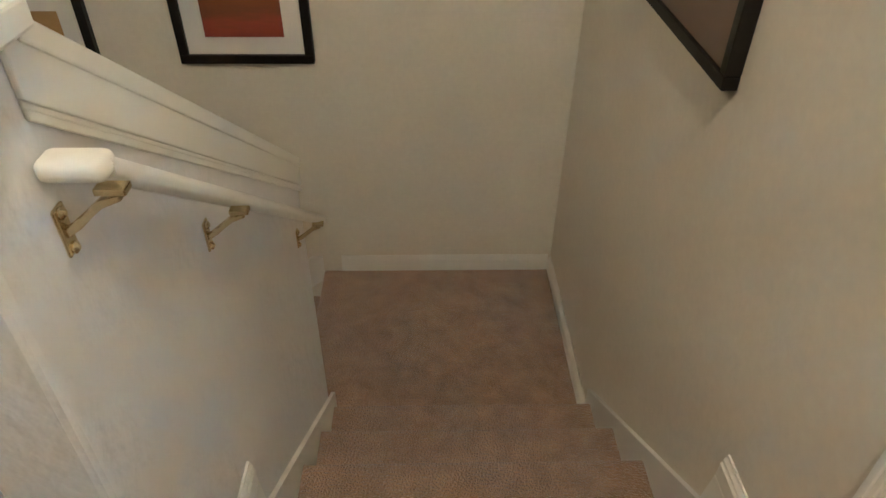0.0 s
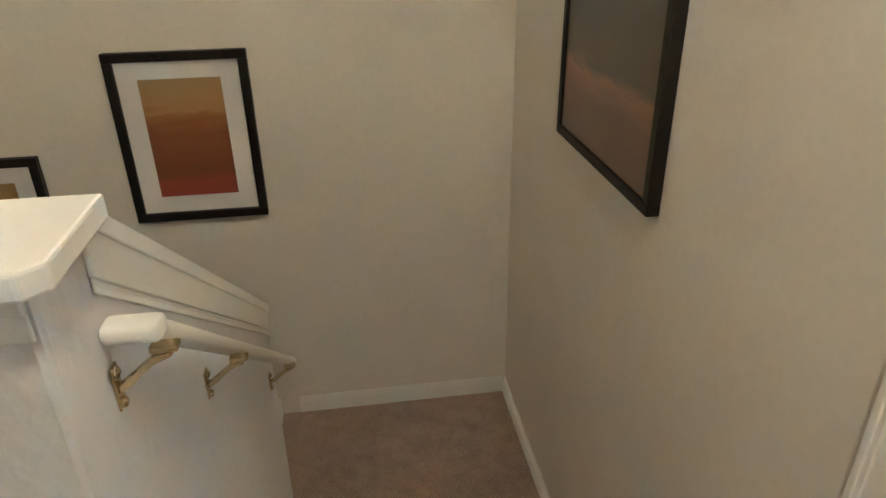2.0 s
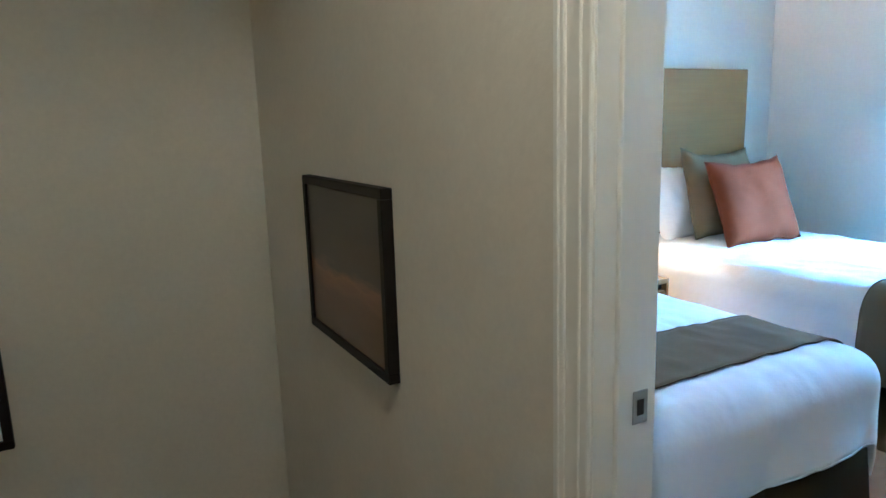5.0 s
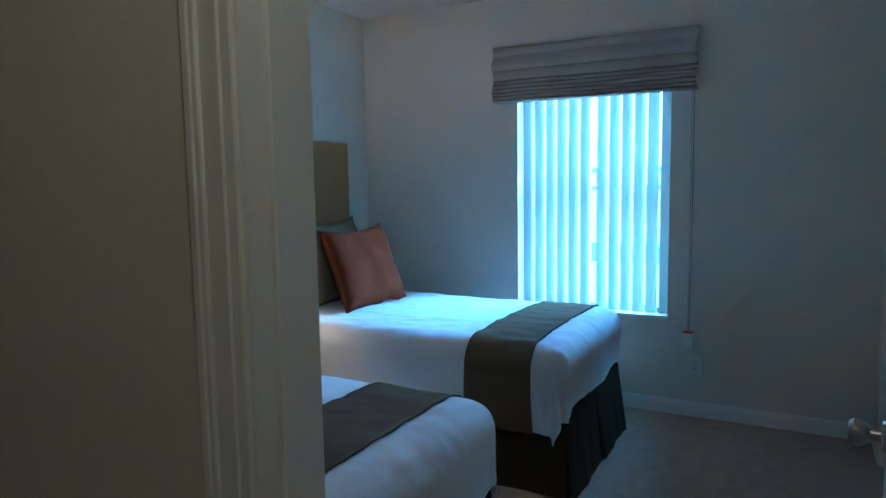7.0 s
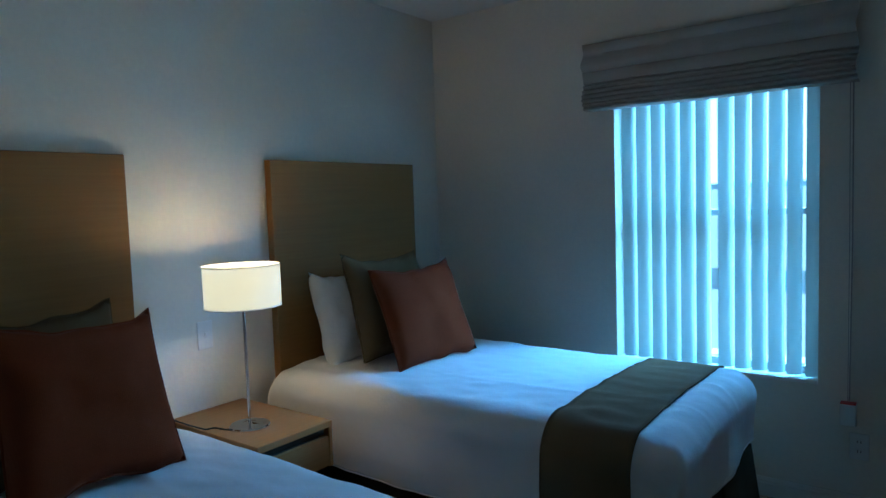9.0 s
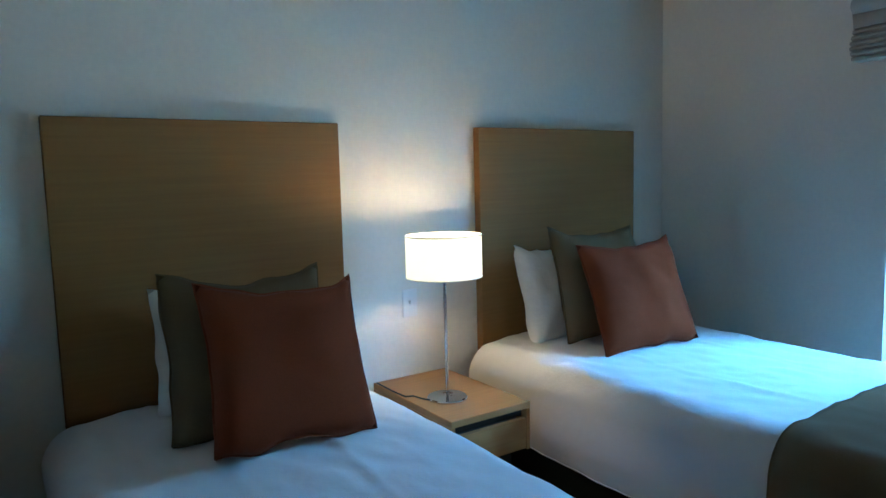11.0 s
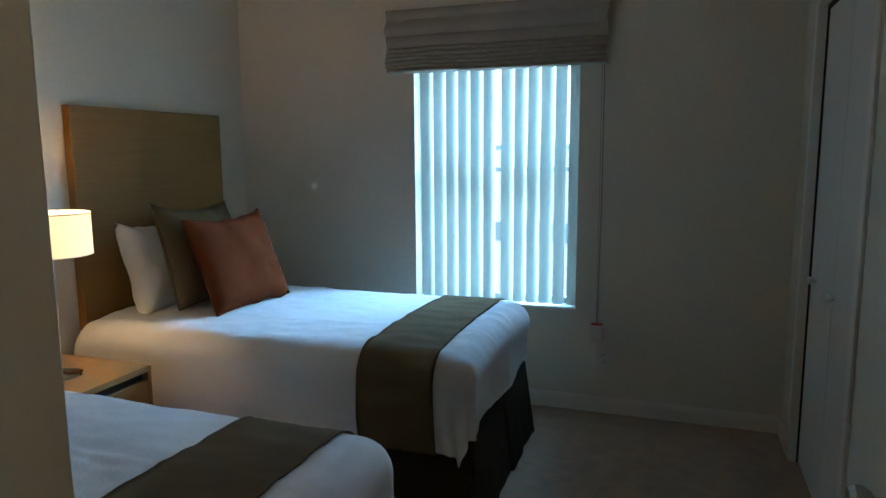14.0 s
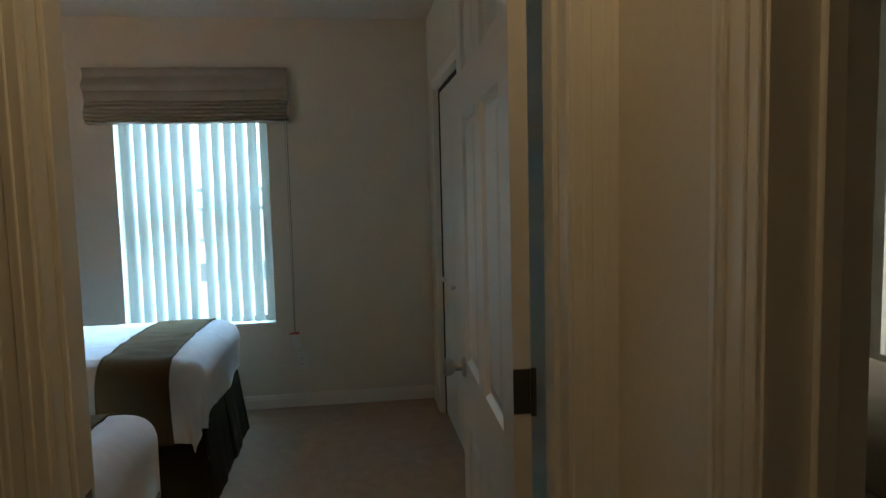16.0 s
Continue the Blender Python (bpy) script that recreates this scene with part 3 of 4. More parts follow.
picture("picture", 0.515, 0.668, 0.034, (0.073, 0.066), ART, "black-framed orange abstract print with white mat", "stair pictures", pose(-0.446, NY, 0.518))
picture("picture", 0.515, 0.668, 0.034, (0.073, 0.066), ART, "black-framed orange abstract print hung lower over the stairs", "stair pictures", pose(-1.275, NY, 0.148))
picture("picture", 0.676, 0.526, 0.029, (0, 0), ART_B, "wide black-framed print on the stair wall, dark glass reflection in its colours", "stair pictures", pose(WX0, 1.967, 0.937, 0, 0, -90), 0.026)


# ---- window: frame, glass, vertical blind, roman shade ----
win = tagged(thing("window_1", "white vinyl sash window behind a vertical blind", "window"), kind="structure")
fx0, fx1 = EX + 0.10, EX + 0.15
for row in ((fx0, fx1, WY0, WY0 + 0.045, WZ0, WZ1), (fx0, fx1, WY1 - 0.045, WY1, WZ0, WZ1), (fx0, fx1, WY0 + 0.045, WY1 - 0.045, WZ0, WZ0 + 0.05), (fx0, fx1, WY0 + 0.045, WY1 - 0.045, WZ1 - 0.05, WZ1), (fx0 - 0.008, fx1 - 0.01, WY0 + 0.045, WY1 - 0.045, 1.30, 1.33)):
    part("window_frame", box(*row, 0.004), VINYL, win)
for z0, z1, xx in ((WZ0 + 0.05, 1.29, fx0 + 0.018), (1.34, WZ1 - 0.05, fx0 + 0.030)):
    pane = part("pane", box(xx, xx + 0.004, WY0 + 0.045, WY1 - 0.045, z0, z1), PANE, win, "clear glass")
    pane.visible_shadow = False
part("window_sill", box(EX - 0.012, fx0, WY0 - 0.0, WY1 + 0.0, WZ0 - 0.001, WZ0 + 0.016, 0.004), TRIM, win, "white painted sill")

blind = thing("vertical_blind", "white vertical blind with half-turned vanes", "blind", at=(EX + 0.055, (WY0 + WY1) / 2, WZ0))
part("head_rail", box(-0.022, 0.022, -(WY1 - WY0) / 2 + 0.005, (WY1 - WY0) / 2 - 0.005, WZ1 - WZ0 - 0.045, WZ1 - WZ0 - 0.003, 0.004), PLASTIC, blind)
VANE = bmesh.new()
vh = WZ1 - WZ0 - 0.075
cols = 6
for s in range(cols):
    a, b = s / cols, (s + 1) / cols

    def at(u):
        return ((u - 0.5) * 0.087, 0.025 * (1 - (2 * u - 1) ** 2))
    (y0, x0), (y1v, x1v) = at(a), at(b)
    q = [VANE.verts.new(p) for p in ((-x0, y0, 0.022), (-x1v, y1v, 0.022), (-x1v, y1v, 0.03 + vh), (-x0, y0, 0.03 + vh))]
    VANE.faces.new(q)
bmesh.ops.remove_doubles(VANE, verts=VANE.verts, dist=1e-5)
bmesh.ops.solidify(VANE, geom=list(VANE.faces), thickness=0.0012)
vane_mesh = mesh_of("vane", VANE, PVC, 60)
ys = [WY0 + 0.030 + 0.0735 * i for i in range(6)] + [1.416 + 0.0725 * i for i in range(6)]
for i, y in enumerate(ys):
    v = new("vane", vane_mesh)
    v.parent = blind
    v.location = (0, y - (WY0 + WY1) / 2, 0)
    v.rotation_euler = (0, 0, radians(52 + 3 * math.sin(i * 2.3) + (6 if i == 0 else 0)))

BY0, BY1, BZ0, BZ1, BX = 0.775, 1.984, 1.850, 2.186, 4.117
shade = thing("roman_shade", "grey-beige roman shade drawn up in folds", "roman shade", at=(EX, (BY0 + BY1) / 2, BZ1))
prof = [(0.0, 0.0), (0.052, 0.0), (0.056, -0.004), (0.056, -0.045), (0.050, -0.052), (0.056, -0.070), (0.066, -0.095), (0.066, -0.115), (0.054, -0.133), (0.046, -0.138),
        (0.054, -0.150), (0.060, -0.180), (0.060, -0.200)]
z = -0.200
for k in range(6):
    prof += [(0.042, z - 0.003), (0.061, z - 0.009), (0.063, z - 0.019)]
    z -= 0.0228
prof += [(0.0, z)]


def fold(u, v):
    i = v * (len(prof) - 1)
    a = int(min(i, len(prof) - 2))
    x, zz = (prof[a][j] + (prof[a + 1][j] - prof[a][j]) * (i - a) for j in (0, 1))
    n = noise.noise(Vector((u * 3.1, zz * 9, 2.0)))
    m = noise.noise(Vector((u * 14.0, zz * 5, 7.0)))
    bulge = (0.010 * n + 0.003 * m) if -0.33 < zz < -0.05 and x > 0.03 else 0
    return (-(x + bulge), (u - 0.5) * (BY1 - BY0) + 0.006 * math.sin(zz * 40), zz + 0.006 * n * (zz / -0.3))


bm = sheet(60, (len(prof) - 1), fold, 0.0016)
part("folded_cloth", bm, SHADE_CLOTH, shade, "grey-beige woven cloth", 70)
part("head_board", box(-0.045, -0.002, -(BY1 - BY0) / 2 + 0.004, (BY1 - BY0) / 2 - 0.004, -0.026, -0.004), PLASTIC, shade)
cord = thing("shade_cord", "white shade cord held by a small white box", "cord", at=(EX, 0.790, 0.5))
part("cord", tube([(-0.020, 0.0, 1.36), (-0.018, -0.002, 0.7), (-0.016, 0.004, 0.0)], 0.0030, 6), GREYCORD, cord)
part("cord", tube([(-0.020, 0.012, 1.36), (-0.018, 0.009, 0.7), (-0.016, 0.010, 0.0)], 0.0016, 6), GREYCORD, cord)
part("cord_box", box(-0.042, -0.001, -0.024, 0.038, -0.102, -0.010, 0.005, 3), PLASTIC, cord, "white plastic cord holder")
part("warning_strip", box(-0.040, -0.002, -0.022, 0.036, -0.0095, -0.004, 0.001), RED, cord, "red strip")


def outlet(name, label, w, h, m, slots):
    o = thing(name, label, "outlet")
    part("cover_plate", box(-w / 2, w / 2, -0.006, -0.0005, -h / 2, h / 2, 0.0025), PLASTIC, o)
    for z in slots:
        s = part("socket", box(-0.017, 0.017, -0.0085, -0.005, z - 0.014, z + 0.014, 0.002), PLASTIC, o)
        for dx in (-0.006, 0.006):
            part("slot", box(dx - 0.0013, dx + 0.0013, -0.0090, -0.0086, z - 0.005, z + 0.006), DARK, s)
    o.matrix_world = m
    return o


outlet("wall_outlet", "white double outlet low on the window wall", 0.072, 0.115, pose(EX, 0.757, 0.304, 0, 0, -90), (0.021, -0.021))
sw = thing("light_switch", "white toggle switch plate between the headboards", "switch")
part("cover_plate", box(-0.036, 0.036, -0.006, -0.0005, -0.060, 0.060, 0.0025), PLASTIC, sw)
part("toggle", box(-0.005, 0.005, -0.016, -0.006, -0.004, 0.012, 0.002), PLASTIC, sw)
part("toggle_slot", box(-0.006, 0.006, -0.0066, -0.0061, -0.013, 0.013), VINYL, sw)
sw.matrix_world = pose(2.512, NY, 0.878)


# ---- beds ----
FOOT, HEADY = 1.100, NY - 0.046
TOP = 0.672
HALF = 0.455                     # half width of the mattress


def drape(a, b, lift, wob):
    """How cloth lies: a beyond the side edge, b beyond the foot edge, in cloth length. Gives outward x, outward y and drop."""
    r = 0.105
    g = math.hypot(a, b)
    if g < 1e-6:
        return 0, 0, 0
    d = (a ** 4 + b ** 4) ** 0.25
    q = r * math.pi / 2
    if d < q:
        out, drop = r * math.sin(d / r), r * (1 - math.cos(d / r))
    else:
        out, drop = r - 0.05 * (d - q) + wob * min(1, (d - q) * 6), r + (d - q)
    out += lift
    return out * a / g, out * b / g, drop


def bedding(cx, seed, side, v0, v1, lift, ripple):
    """The rule by which cloth lies over the bed from cloth lengths: across from side to side, v along from the foot edge (negative: hanging)."""
    wide = HALF - (0.028 if seed < 2 else 0.01)

    def place(u, w):
        s = (u * 2 - 1) * (wide + side)
        low = v0 - (0.050 * (0.5 - 0.5 * max(-1, min(1, s / wide))) if v0 < 0 else 0)
        t = low + (v1 - low) * w
        a, b = max(0, abs(s) - wide), max(0, -t)
        along = t if t > 0 else 0
        turn = math.atan2(b, a + 1e-6)
        wob = ripple * (math.sin(along * 9 + seed + (0.5 if s > 0 else 2.1)) * 0.6 + math.sin(turn * 7 + s * 11 + seed) * 0.8 + noise.noise(Vector((s * 3, t * 4, seed))) * 1.2)
        ox, oy, drop = drape(a, b, 0, wob)
        x = max(-wide, min(wide, s)) + math.copysign(ox, s)
        y = FOOT + 0.085 + along - oy
        crown = 0.016 * (1 - (max(-1, min(1, s / (wide + 0.1)))) ** 2) + 0.006 * noise.noise(Vector((s * 2.2, t * 2.0, seed + 4))) + 0.004 * noise.noise(Vector((s * 6, t * 8, seed))) + 0.0018 * noise.noise(Vector((s * 19, t * 2.6, seed + 8))) + 0.0060 * noise.noise(Vector((s * 15 + t * 6, t * 9 - s * 4, seed)))
        for line, bend in ((-0.17, 0.05), (0.16, -0.04)):
            crown += 0.0035 * math.exp(-((s - line - bend * math.sin(t * 2.1 + seed)) / 0.016) ** 2)
        head = max(0, (along - 1.62) / 0.17)
        drop += 0.03 * head * head + 0.10 * head * max(0, abs(s) - 0.30)
        nz = 1 if a + b == 0 else max(0.0, 1 - math.hypot(a, b) / 0.165)
        kx, ky = (a, b) if a + b else (0, 0)
        k = math.hypot(kx, ky) or 1
        push = lift * (1 - nz)
        return (cx + x + math.copysign(push * kx / k, s), y - push * ky / k, TOP - (0.004 if seed < 2 else 0) + crown - drop + lift * max(nz, 0.15))
    return place


def make_bed(cx, hb0, hb1, seed, which):
    bed = thing("bed", "twin bed with a tall oak-veneer headboard and brown skirt", "bed", "twin beds", (cx, (FOOT + HEADY) / 2, 0))
    my = (FOOT + HEADY) / 2
    m = Matrix.Translation((-cx, -my, 0))

    def local(bm):
        bmesh.ops.transform(bm, matrix=m, verts=bm.verts)
        return bm
    part("headboard", local(box(hb0, hb1, HEADY, NY - 0.002, 0.24, 1.628, 0.004)), OAK, bed, "flat oak-veneer headboard panel")
    part("mattress", local(box(cx - HALF + 0.02, cx + HALF - 0.02, FOOT + 0.02, HEADY - 0.005, 0.36, TOP - 0.022, 0.06, 4)), LINEN, bed, smooth=60)
    part("box_spring", local(box(cx - HALF + 0.03, cx + HALF - 0.03, FOOT + 0.03, HEADY - 0.005, 0.12, 0.355, 0.02, 2)), SKIRT, bed)
    for sgn in (-1, 1):
        def panel(u, v, sgn=sgn):
            y = FOOT + u * (HEADY - FOOT - 0.02)
            w = (0.005 * math.sin(u * 17 + seed) + 0.003 * math.sin(u * 41 + 2 * seed)) * (1 - v) + (0.012 * (1 - v) if abs(u - 0.5) < 0.015 else 0)
            return (cx + sgn * (HALF - 0.006 + 0.016 * (1 - v) + w), y, 0.006 + v * 0.37)
        part("bed_skirt_panel", local(sheet(60, 6, panel, 0.003)), SKIRT, bed, "dark brown pleated skirt cloth", 60)

    def front(u, v):
        s = u * 2 - 1
        pleat = 0.022 if abs(s) < 0.02 else 0
        return (cx + s * (HALF + 0.012 * (1 - v)), FOOT + 0.004 - 0.046 * (1 - v) + pleat * (1 - v * 0.6) + (0.006 * math.sin(s * 7 + seed) + 0.003 * math.sin(s * 19 + seed)) * (1 - v), 0.006 + v * 0.37)
    part("bed_skirt_panel", local(sheet(60, 6, front, 0.003)), SKIRT, bed, "dark brown pleated skirt cloth", 60)
    for lx in (cx - HALF + 0.1, cx + HALF - 0.1):
        for ly in (FOOT + 0.15, HEADY - 0.15):
            part("leg", local(box(lx - 0.025, lx + 0.025, ly - 0.025, ly + 0.025, 0, 0.125, 0.004)), DARK, bed)
    lay = bedding(cx, seed, 0.425, -0.336, HEADY - FOOT - 0.100, 0.0, 0.014)
    d = part("duvet", sheet(150, 130, lay, 0.004), LINEN, None, "", 179)
    tagged(d, "white cotton duvet hanging over the sides, lightly creased", "duvet", "white duvets")
    for path in ([lay(k / 90, 0) for k in range(91)], [lay(0, k / 60) for k in range(61)], [lay(1, k / 60) for k in range(61)]):
        part("hem", tube(path, 0.0026, 6), LINEN, d, smooth=60)
    lay = bedding(cx, seed, 0.435, 0.034, 0.338, 0.009, 0.014)
    r = part("bed_runner", sheet(90, 16, lay, 0.004), OLIVE, None, "", 179)
    tagged(r, "olive-brown woven runner laid across the white duvet", "bed runner", "bed runners")
    for w in (0, 1):
        part("edge_piping", tube([lay(k / 90, w) for k in range(91)], 0.0020, 6), OLIVE, r, "corded edge", 60)
    return bed


def cushion(name, w, h, t, material, label, category, group, m, seed, ears=0.10, piped=True):
    """A stuffed cushion in the xz plane with pinched seams and drawn-out corners."""
    bm = bmesh.new()
    N = 22

    def spot(u, v, sgn):
        k = (1 - u ** 4) * (1 - v ** 4)
        puff = max(0.0, k) ** 0.5
        draw = 1 - ears * (1 - abs(u * v) ** 0.8) * 0.6
        n = noise.noise(Vector((u * 1.7, v * 1.7, seed + 3 * sgn)))
        f = noise.noise(Vector((u * 5, v * 5, seed + 9 * sgn)))
        sag = 0.030 * (1 - u * u) * max(0, v)
        e = noise.noise(Vector((u * 2.3 + seed * 5.1, v * 2.3, seed * 1.7)))
        g = noise.noise(Vector((v * 2.9 + seed * 3.3, u * 2.9, seed * 2.9)))
        return (u * w / 2 * (1 - ears * 0.55 * (1 - v * v)) + 0.016 * e, sgn * (t / 2 * puff * (1 + 0.30 * n) + 0.005 * f * puff) + 0.02 * e * (1 - puff), v * h / 2 * (1 - ears * 0.55 * (1 - u * u)) - sag + 0.018 * g)
    grids = []
    for sgn in (-1, 1):
        grids.append([[bm.verts.new(spot(-1 + 2 * i / N, -1 + 2 * j / N, sgn)) for i in range(N + 1)] for j in range(N + 1)])
    for g in grids:
        for j in range(N):
            for i in range(N):
                bm.faces.new((g[j][i], g[j][i + 1], g[j + 1][i + 1], g[j + 1][i]))
    bmesh.ops.remove_doubles(bm, verts=bm.verts, dist=0.0015)
    c = part(name, bm, material, None, "", 179)
    tagged(c, label, category, group)
    c.matrix_world = m
    if piped:
        rim = [(-1 + 2 * k / N, -1) for k in range(N)] + [(1, -1 + 2 * k / N) for k in range(N)] + [(1 - 2 * k / N, 1) for k in range(N)] + [(-1, 1 - 2 * k / N) for k in range(N + 1)]
        part("piping", tube([spot(u, v, 1) for u, v in rim], 0.0036, 6), material, c, "corded edge", 60)
    return c


B1, B2 = 1.652, 3.325
make_bed(B1, 1.198, 2.191, 0.7, 1)
make_bed(B2, 2.868, 3.892, 3.1, 2)
RL, GL = "square rust-red cushion leaning on the olive one", "square olive cushion leaning on the pillow"
WL = "plump white pillow propped against the headboard"
cushion("pillow", 0.56, 0.41, 0.17, PILLOWW, WL, "pillow", "pillows", pose(1.720, 2.79, 0.865, -14, 2, 0), 1, 0.08, False)
cushion("cushion", 0.50, 0.49, 0.15, OLIVE_CUSHION, GL, "cushion", "olive cushions", pose(1.672, 2.515, 0.915, -20, 2, 0), 2)
cushion("cushion", 0.475, 0.47, 0.15, RUST, RL, "cushion", "rust cushions", pose(1.720, 2.325, 0.908, -24, 4, 3), 3)
cushion("pillow", 0.40, 0.46, 0.17, PILLOWW, WL, "pillow", "pillows", pose(3.165, 2.77, 0.885, -14, -1, 0), 4, 0.15, False)
cushion("cushion", 0.50, 0.50, 0.15, OLIVE_CUSHION, GL, "cushion", "olive cushions", pose(3.268, 2.60, 0.935, -17, 2, -2), 5)
cushion("cushion", 0.485, 0.48, 0.14, RUST, RL, "cushion", "rust cushions", pose(3.30, 2.42, 0.905, -24, -1, -10), 6)

# ---- nightstand and lamp ----
NX0, NX1, NYF, NZ = 2.322, 2.684, 2.408, 0.561
ncx, ncy = (NX0 + NX1) / 2, (NYF + NY) / 2
stand = thing("nightstand", "light oak-veneer nightstand with one drawer", "nightstand", at=(ncx, ncy, 0))
hw, hd = (NX1 - NX0) / 2, (NY - 0.006 - NYF) / 2
part("top", box(-hw, hw, -hd, hd, NZ - 0.026, NZ, 0.003), OAKY, stand)
for s in (-1, 1):
    part("side_panel", box(*sorted((s * hw, s * (hw - 0.018))), -hd + 0.002, hd, 0.375, NZ - 0.0262, 0.002), OAKY, stand)
drawer = part("drawer_front", box(-hw + 0.020, hw - 0.020, -hd + 0.004, -hd + 0.024, 0.380, NZ - 0.062, 0.002), OAKY, stand)
part("drawer_box", box(-hw + 0.024, hw - 0.024, -hd + 0.026, hd - 0.02, 0.384, NZ - 0.075), DARK, drawer)
part("plinth", box(-hw + 0.03, hw - 0.03, -hd + 0.08, hd - 0.01, 0, 0.374, 0.003), DARK, stand, "dark recessed base")
# solid dark strip paints the shade inside the gap over the drawer
part("finger_gap_shade", box(-hw + 0.020, hw - 0.020, -hd + 0.030, -hd + 0.034, NZ - 0.060, NZ - 0.027), DARK, stand)

lamp = thing("table_lamp", "chrome table lamp with a lit cream drum shade", "lamp", at=(2.459, 2.636, NZ))
part("base", turned(((0.078, 0), (0.078, 0.005), (0.074, 0.009), (0.020, 0.012), (0.009, 0.018)), 40), CHROME, lamp, "round chrome base", 35)
part("stem", turned(((0.0062, 0.012), (0.0062, 0.54)), 16), CHROME, lamp, "thin chrome stem", 40)
part("socket", turned(((0.012, 0.50), (0.014, 0.51), (0.014, 0.54), (0.010, 0.545)), 16), CHROME, lamp, smooth=40)
S0, S1, SR = 0.474, 0.632, 0.144
wall_bm = bmesh.new()
for r0, flip in ((SR, False), (SR - 0.0015, True)):
    rings = [[wall_bm.verts.new((r0 * math.cos(2 * math.pi * i / 48), r0 * math.sin(2 * math.pi * i / 48), zz)) for i in range(48)] for zz in (S0, S1)]
    for i in range(48):
        wall_bm.faces.new((rings[0][i], rings[0][(i + 1) % 48], rings[1][(i + 1) % 48], rings[1][i]))
shade_ob = part("shade", wall_bm, LAMPSHADE, lamp, "cream cloth drum shade, glowing", 60)
for zz in (S0, S1):
    part("shade_ring", tube([((SR + 0.0005) * math.cos(a * math.pi / 24), (SR + 0.0005) * math.sin(a * math.pi / 24), zz) for a in range(49)], 0.0022, 6), PLASTIC, shade_ob)
part("bulb", turned(((0.010, 0.545), (0.014, 0.550), (0.015, 0.555), (0.010, 0.561), (0.0, 0.562)), 16), PLASTIC, lamp)
part("cord", tube([(-0.07, 0.005, 0.004), (-0.10, 0.02, 0.012), (-0.122, 0.05, 0.020), (-0.13, 0.10, 0.006), (-0.132, 0.20, 0.004), (-0.13, 0.33, 0.004)], 0.0032, 8), CORD, lamp, "black lamp cord")

# ---- ceiling lamps of hall and stairs ----
for x, y in ((0.37, 0.35), (-1.25, 1.12)):
    c = thing("ceiling_light", "round white recessed ceiling light with brass rim", "ceiling light", "hall ceiling lights", (x, y, CZ))
    part("rim", turned(((0.10, -0.001), (0.10, -0.008), (0.09, -0.012)), 40), BRASS, c)
    part("bulb_holder", turned(((0.045, -0.012), (0.04, -0.018), (0.0, -0.019)), 16), PLASTIC, c)

# ---- second bedroom, seen through its doorway ----
win2 = tagged(thing("window_2", "white window of the second bedroom with a vertical blind", "window"), kind="structure")
for row in ((W2X0, W2X0 + 0.04, -2.36, -2.31, W2Z0, W2Z1), (W2X1 - 0.04, W2X1, -2.36, -2.31, W2Z0, W2Z1), (W2X0 + 0.04, W2X1 - 0.04, -2.36, -2.31, W2Z0, W2Z0 + 0.04), (W2X0 + 0.04, W2X1 - 0.04, -2.36, -2.31, W2Z1 - 0.04, W2Z1)):
    part("window_frame", box(*row, 0.003), VINYL, win2)
part("window_sill", box(W2X0, W2X1, -2.31, -2.238, W2Z0 - 0.001, W2Z0 + 0.016, 0.004), TRIM, win2)
blind2 = thing("vertical_blind", "white vertical blind in the second bedroom", "blind", at=((W2X0 + W2X1) / 2, -2.285, W2Z0))
part("head_rail", box(-0.46, 0.46, -0.02, 0.02, 1.36, 1.395, 0.003), PLASTIC, blind2)
for i in range(12):
    v = new("vane", vane_mesh)
    v.parent = blind2
    v.location = (-0.42 + 0.076 * i, 0, 0)
    v.rotation_euler = (0, 0, radians(-48 + 4 * math.sin(i * 1.9)))
    v.scale = (1, 1, 0.97)
bench = thing("bed", "pale bed with a dark wooden footboard", "bed", at=(2.35, -1.75, 0))
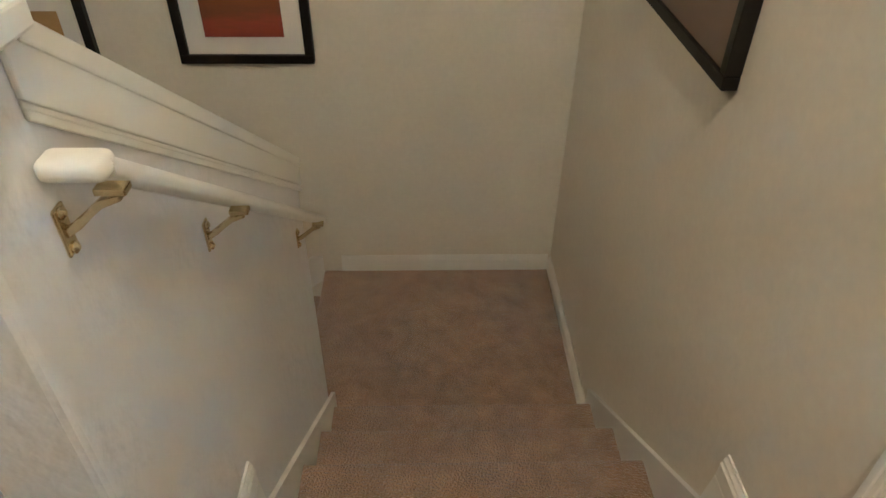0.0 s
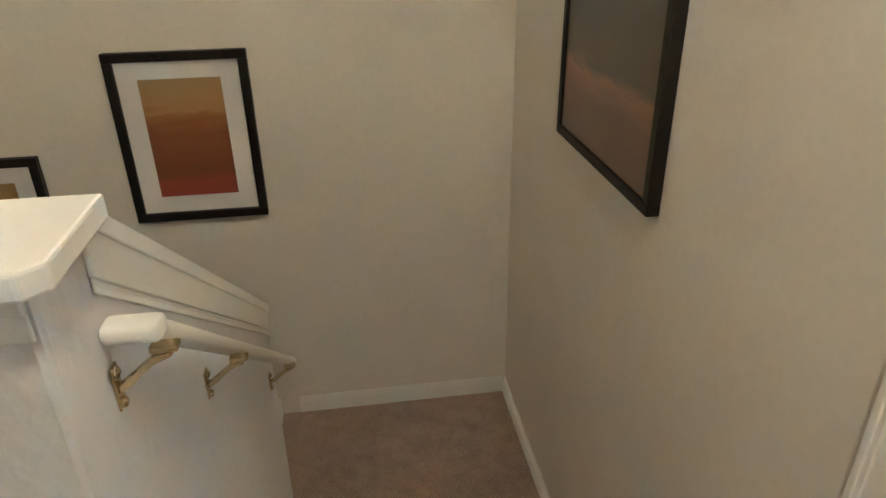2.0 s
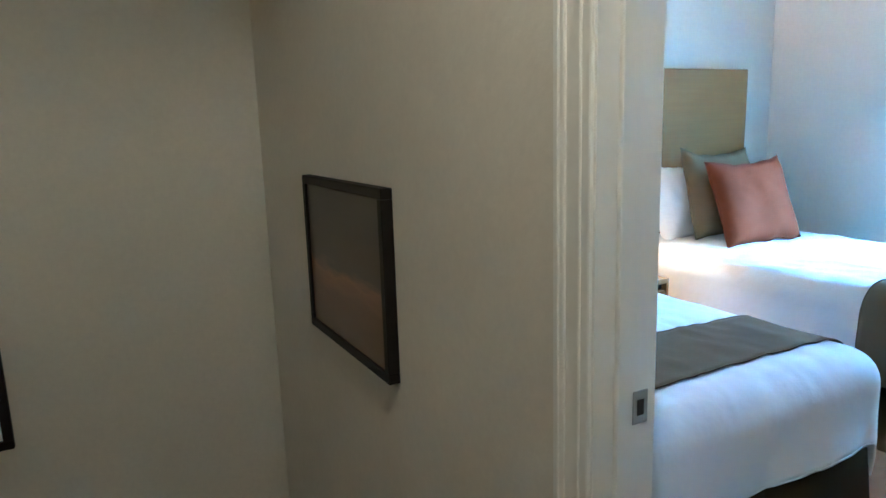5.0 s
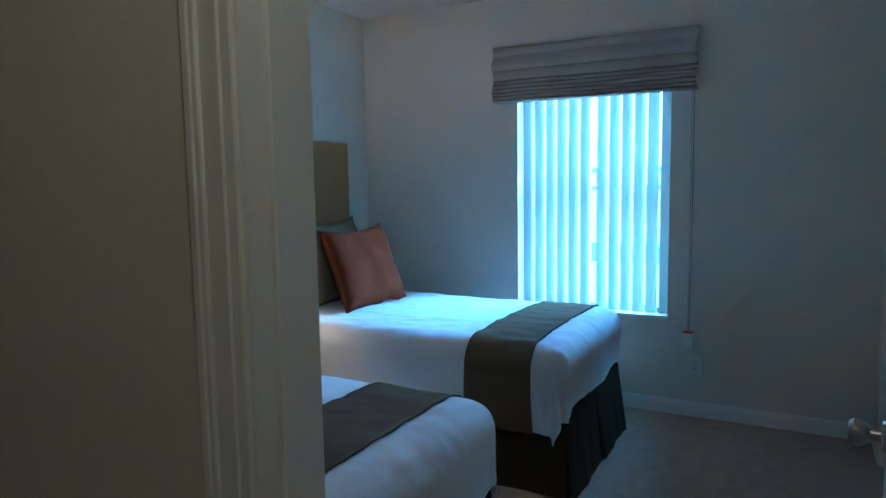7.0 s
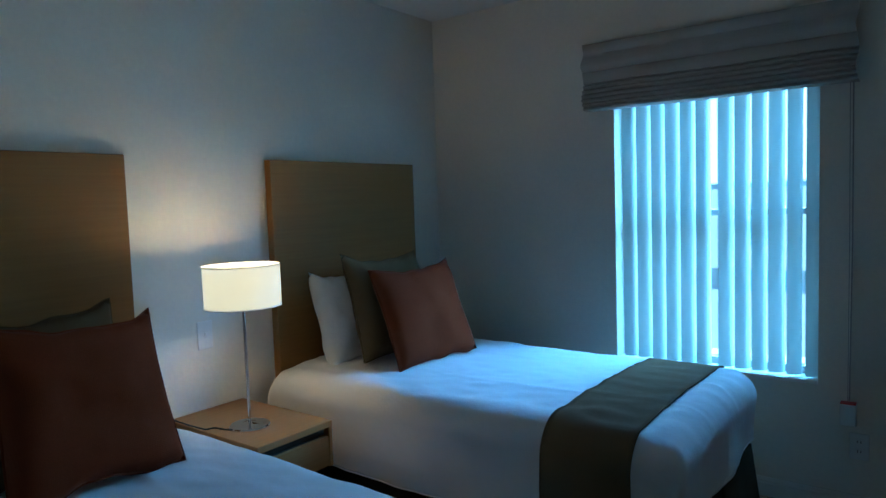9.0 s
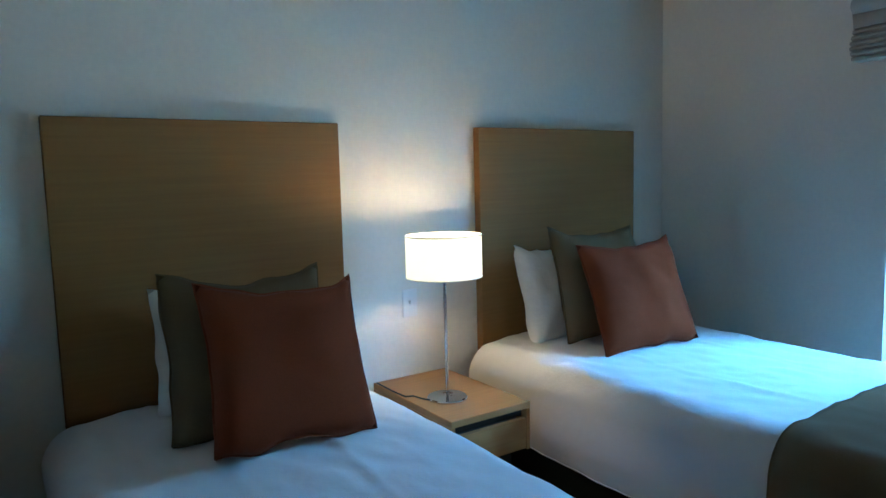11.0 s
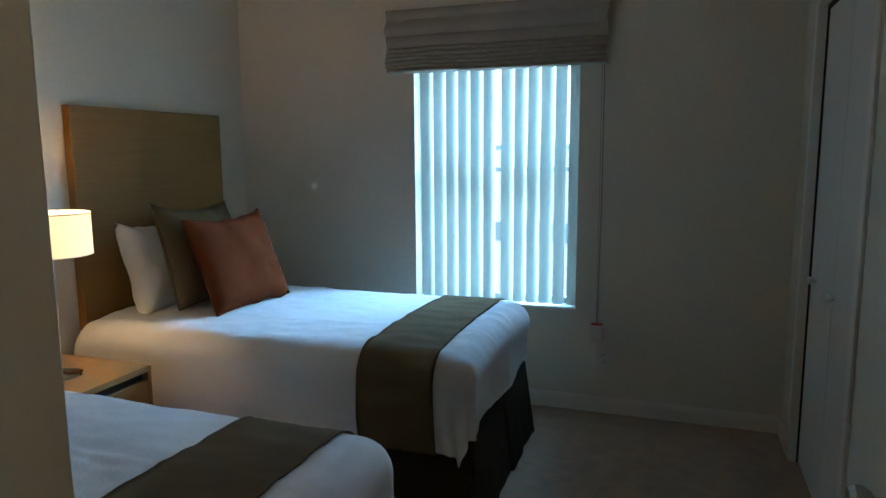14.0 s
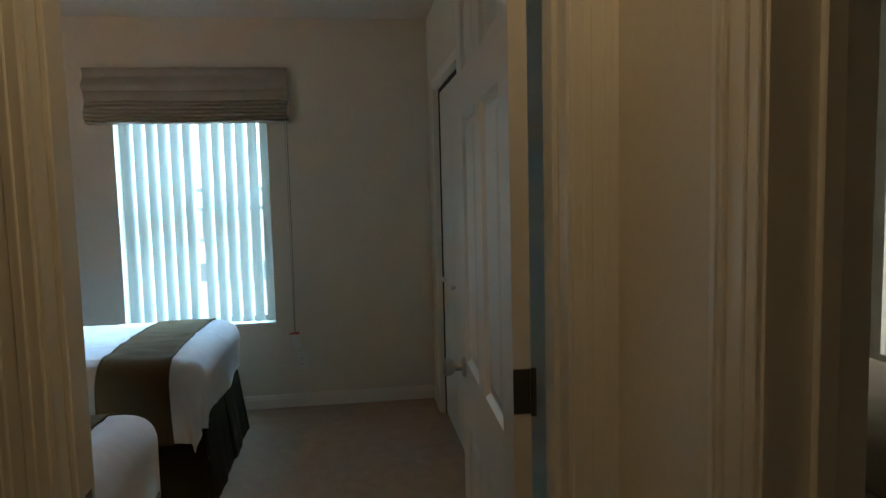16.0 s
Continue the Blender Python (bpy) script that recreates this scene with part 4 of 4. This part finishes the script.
part("mattress", box(-0.75, 0.9, -0.42, 0.42, 0.30, 0.52, 0.06, 4), TAN, bench, smooth=60)
part("base", box(-0.74, 0.89, -0.40, 0.40, 0.0, 0.30, 0.01), TAN, bench)
part("footboard", box(-0.80, -0.752, -0.45, 0.45, 0.0, 0.58, 0.02, 3), BLACK, bench, "dark wooden footboard")

# glowing panel for the pale distance outside; its added light also fills the room
DAY_GLOW = bpy.data.materials.new("glowing_distance")
DAY_GLOW.use_nodes = True
DAY_GLOW.node_tree.nodes["Principled BSDF"].inputs["Emission Color"].default_value = (0.60, 0.86, 1.0, 1)
DAY_GLOW.node_tree.nodes["Principled BSDF"].inputs["Emission Strength"].default_value = 152
backdrop = structure("backdrop", box(11.0, 11.1, -9, 12, -3, 3.2), DAY_GLOW, "glowing panel standing in for the bright distance outside the window")
# house wall glows by itself in place of daylight falling on it
HOUSE_GLOW = bpy.data.materials.new("glowing_house_wall")
HOUSE_GLOW.use_nodes = True
HOUSE_GLOW.node_tree.nodes["Principled BSDF"].inputs["Base Color"].default_value = (0.45, 0.5, 0.55, 1)
HOUSE_GLOW.node_tree.nodes["Principled BSDF"].inputs["Emission Color"].default_value = (0.55, 0.80, 1.0, 1)
HOUSE_GLOW.node_tree.nodes["Principled BSDF"].inputs["Emission Strength"].default_value = 7.0
# weaker glow put in for daylight on far windows, sills, roof edge and plinth
FAR_DIM_GLOW = see_through("far_dim_glow", (0.25, 0.32, 0.36), 0.1, 0.3, 2.2, (0.45, 0.75, 1.0))

far = thing("house", "pale grey-blue house far across the road, daylight put in as glow, windows dimmer", "house", at=(10.8, 2.0, -3.0))
part("wall", box(-0.15, 0.15, -3.4, 3.6, 2.2, 4.45, 0.01), HOUSE_GLOW, far)
part("roof", prism([(-0.32, 4.45), (0.16, 4.45), (0.16, 4.56), (-0.30, 4.52)], "y", -3.6, 3.8), FAR_DIM_GLOW, far, "grey roof edge")
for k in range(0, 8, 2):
    w = part("window", box(-0.165, -0.151, -3.0 + 0.82 * k, -2.55 + 0.82 * k, 3.75, 4.25), FAR_DIM_GLOW, far)
    part("sill", box(-0.20, -0.151, -3.05 + 0.82 * k, -2.50 + 0.82 * k, 3.68, 3.74), FAR_DIM_GLOW, w)
part("plinth", box(-0.19, -0.151, -3.4, 3.6, 3.05, 3.35), FAR_DIM_GLOW, far)
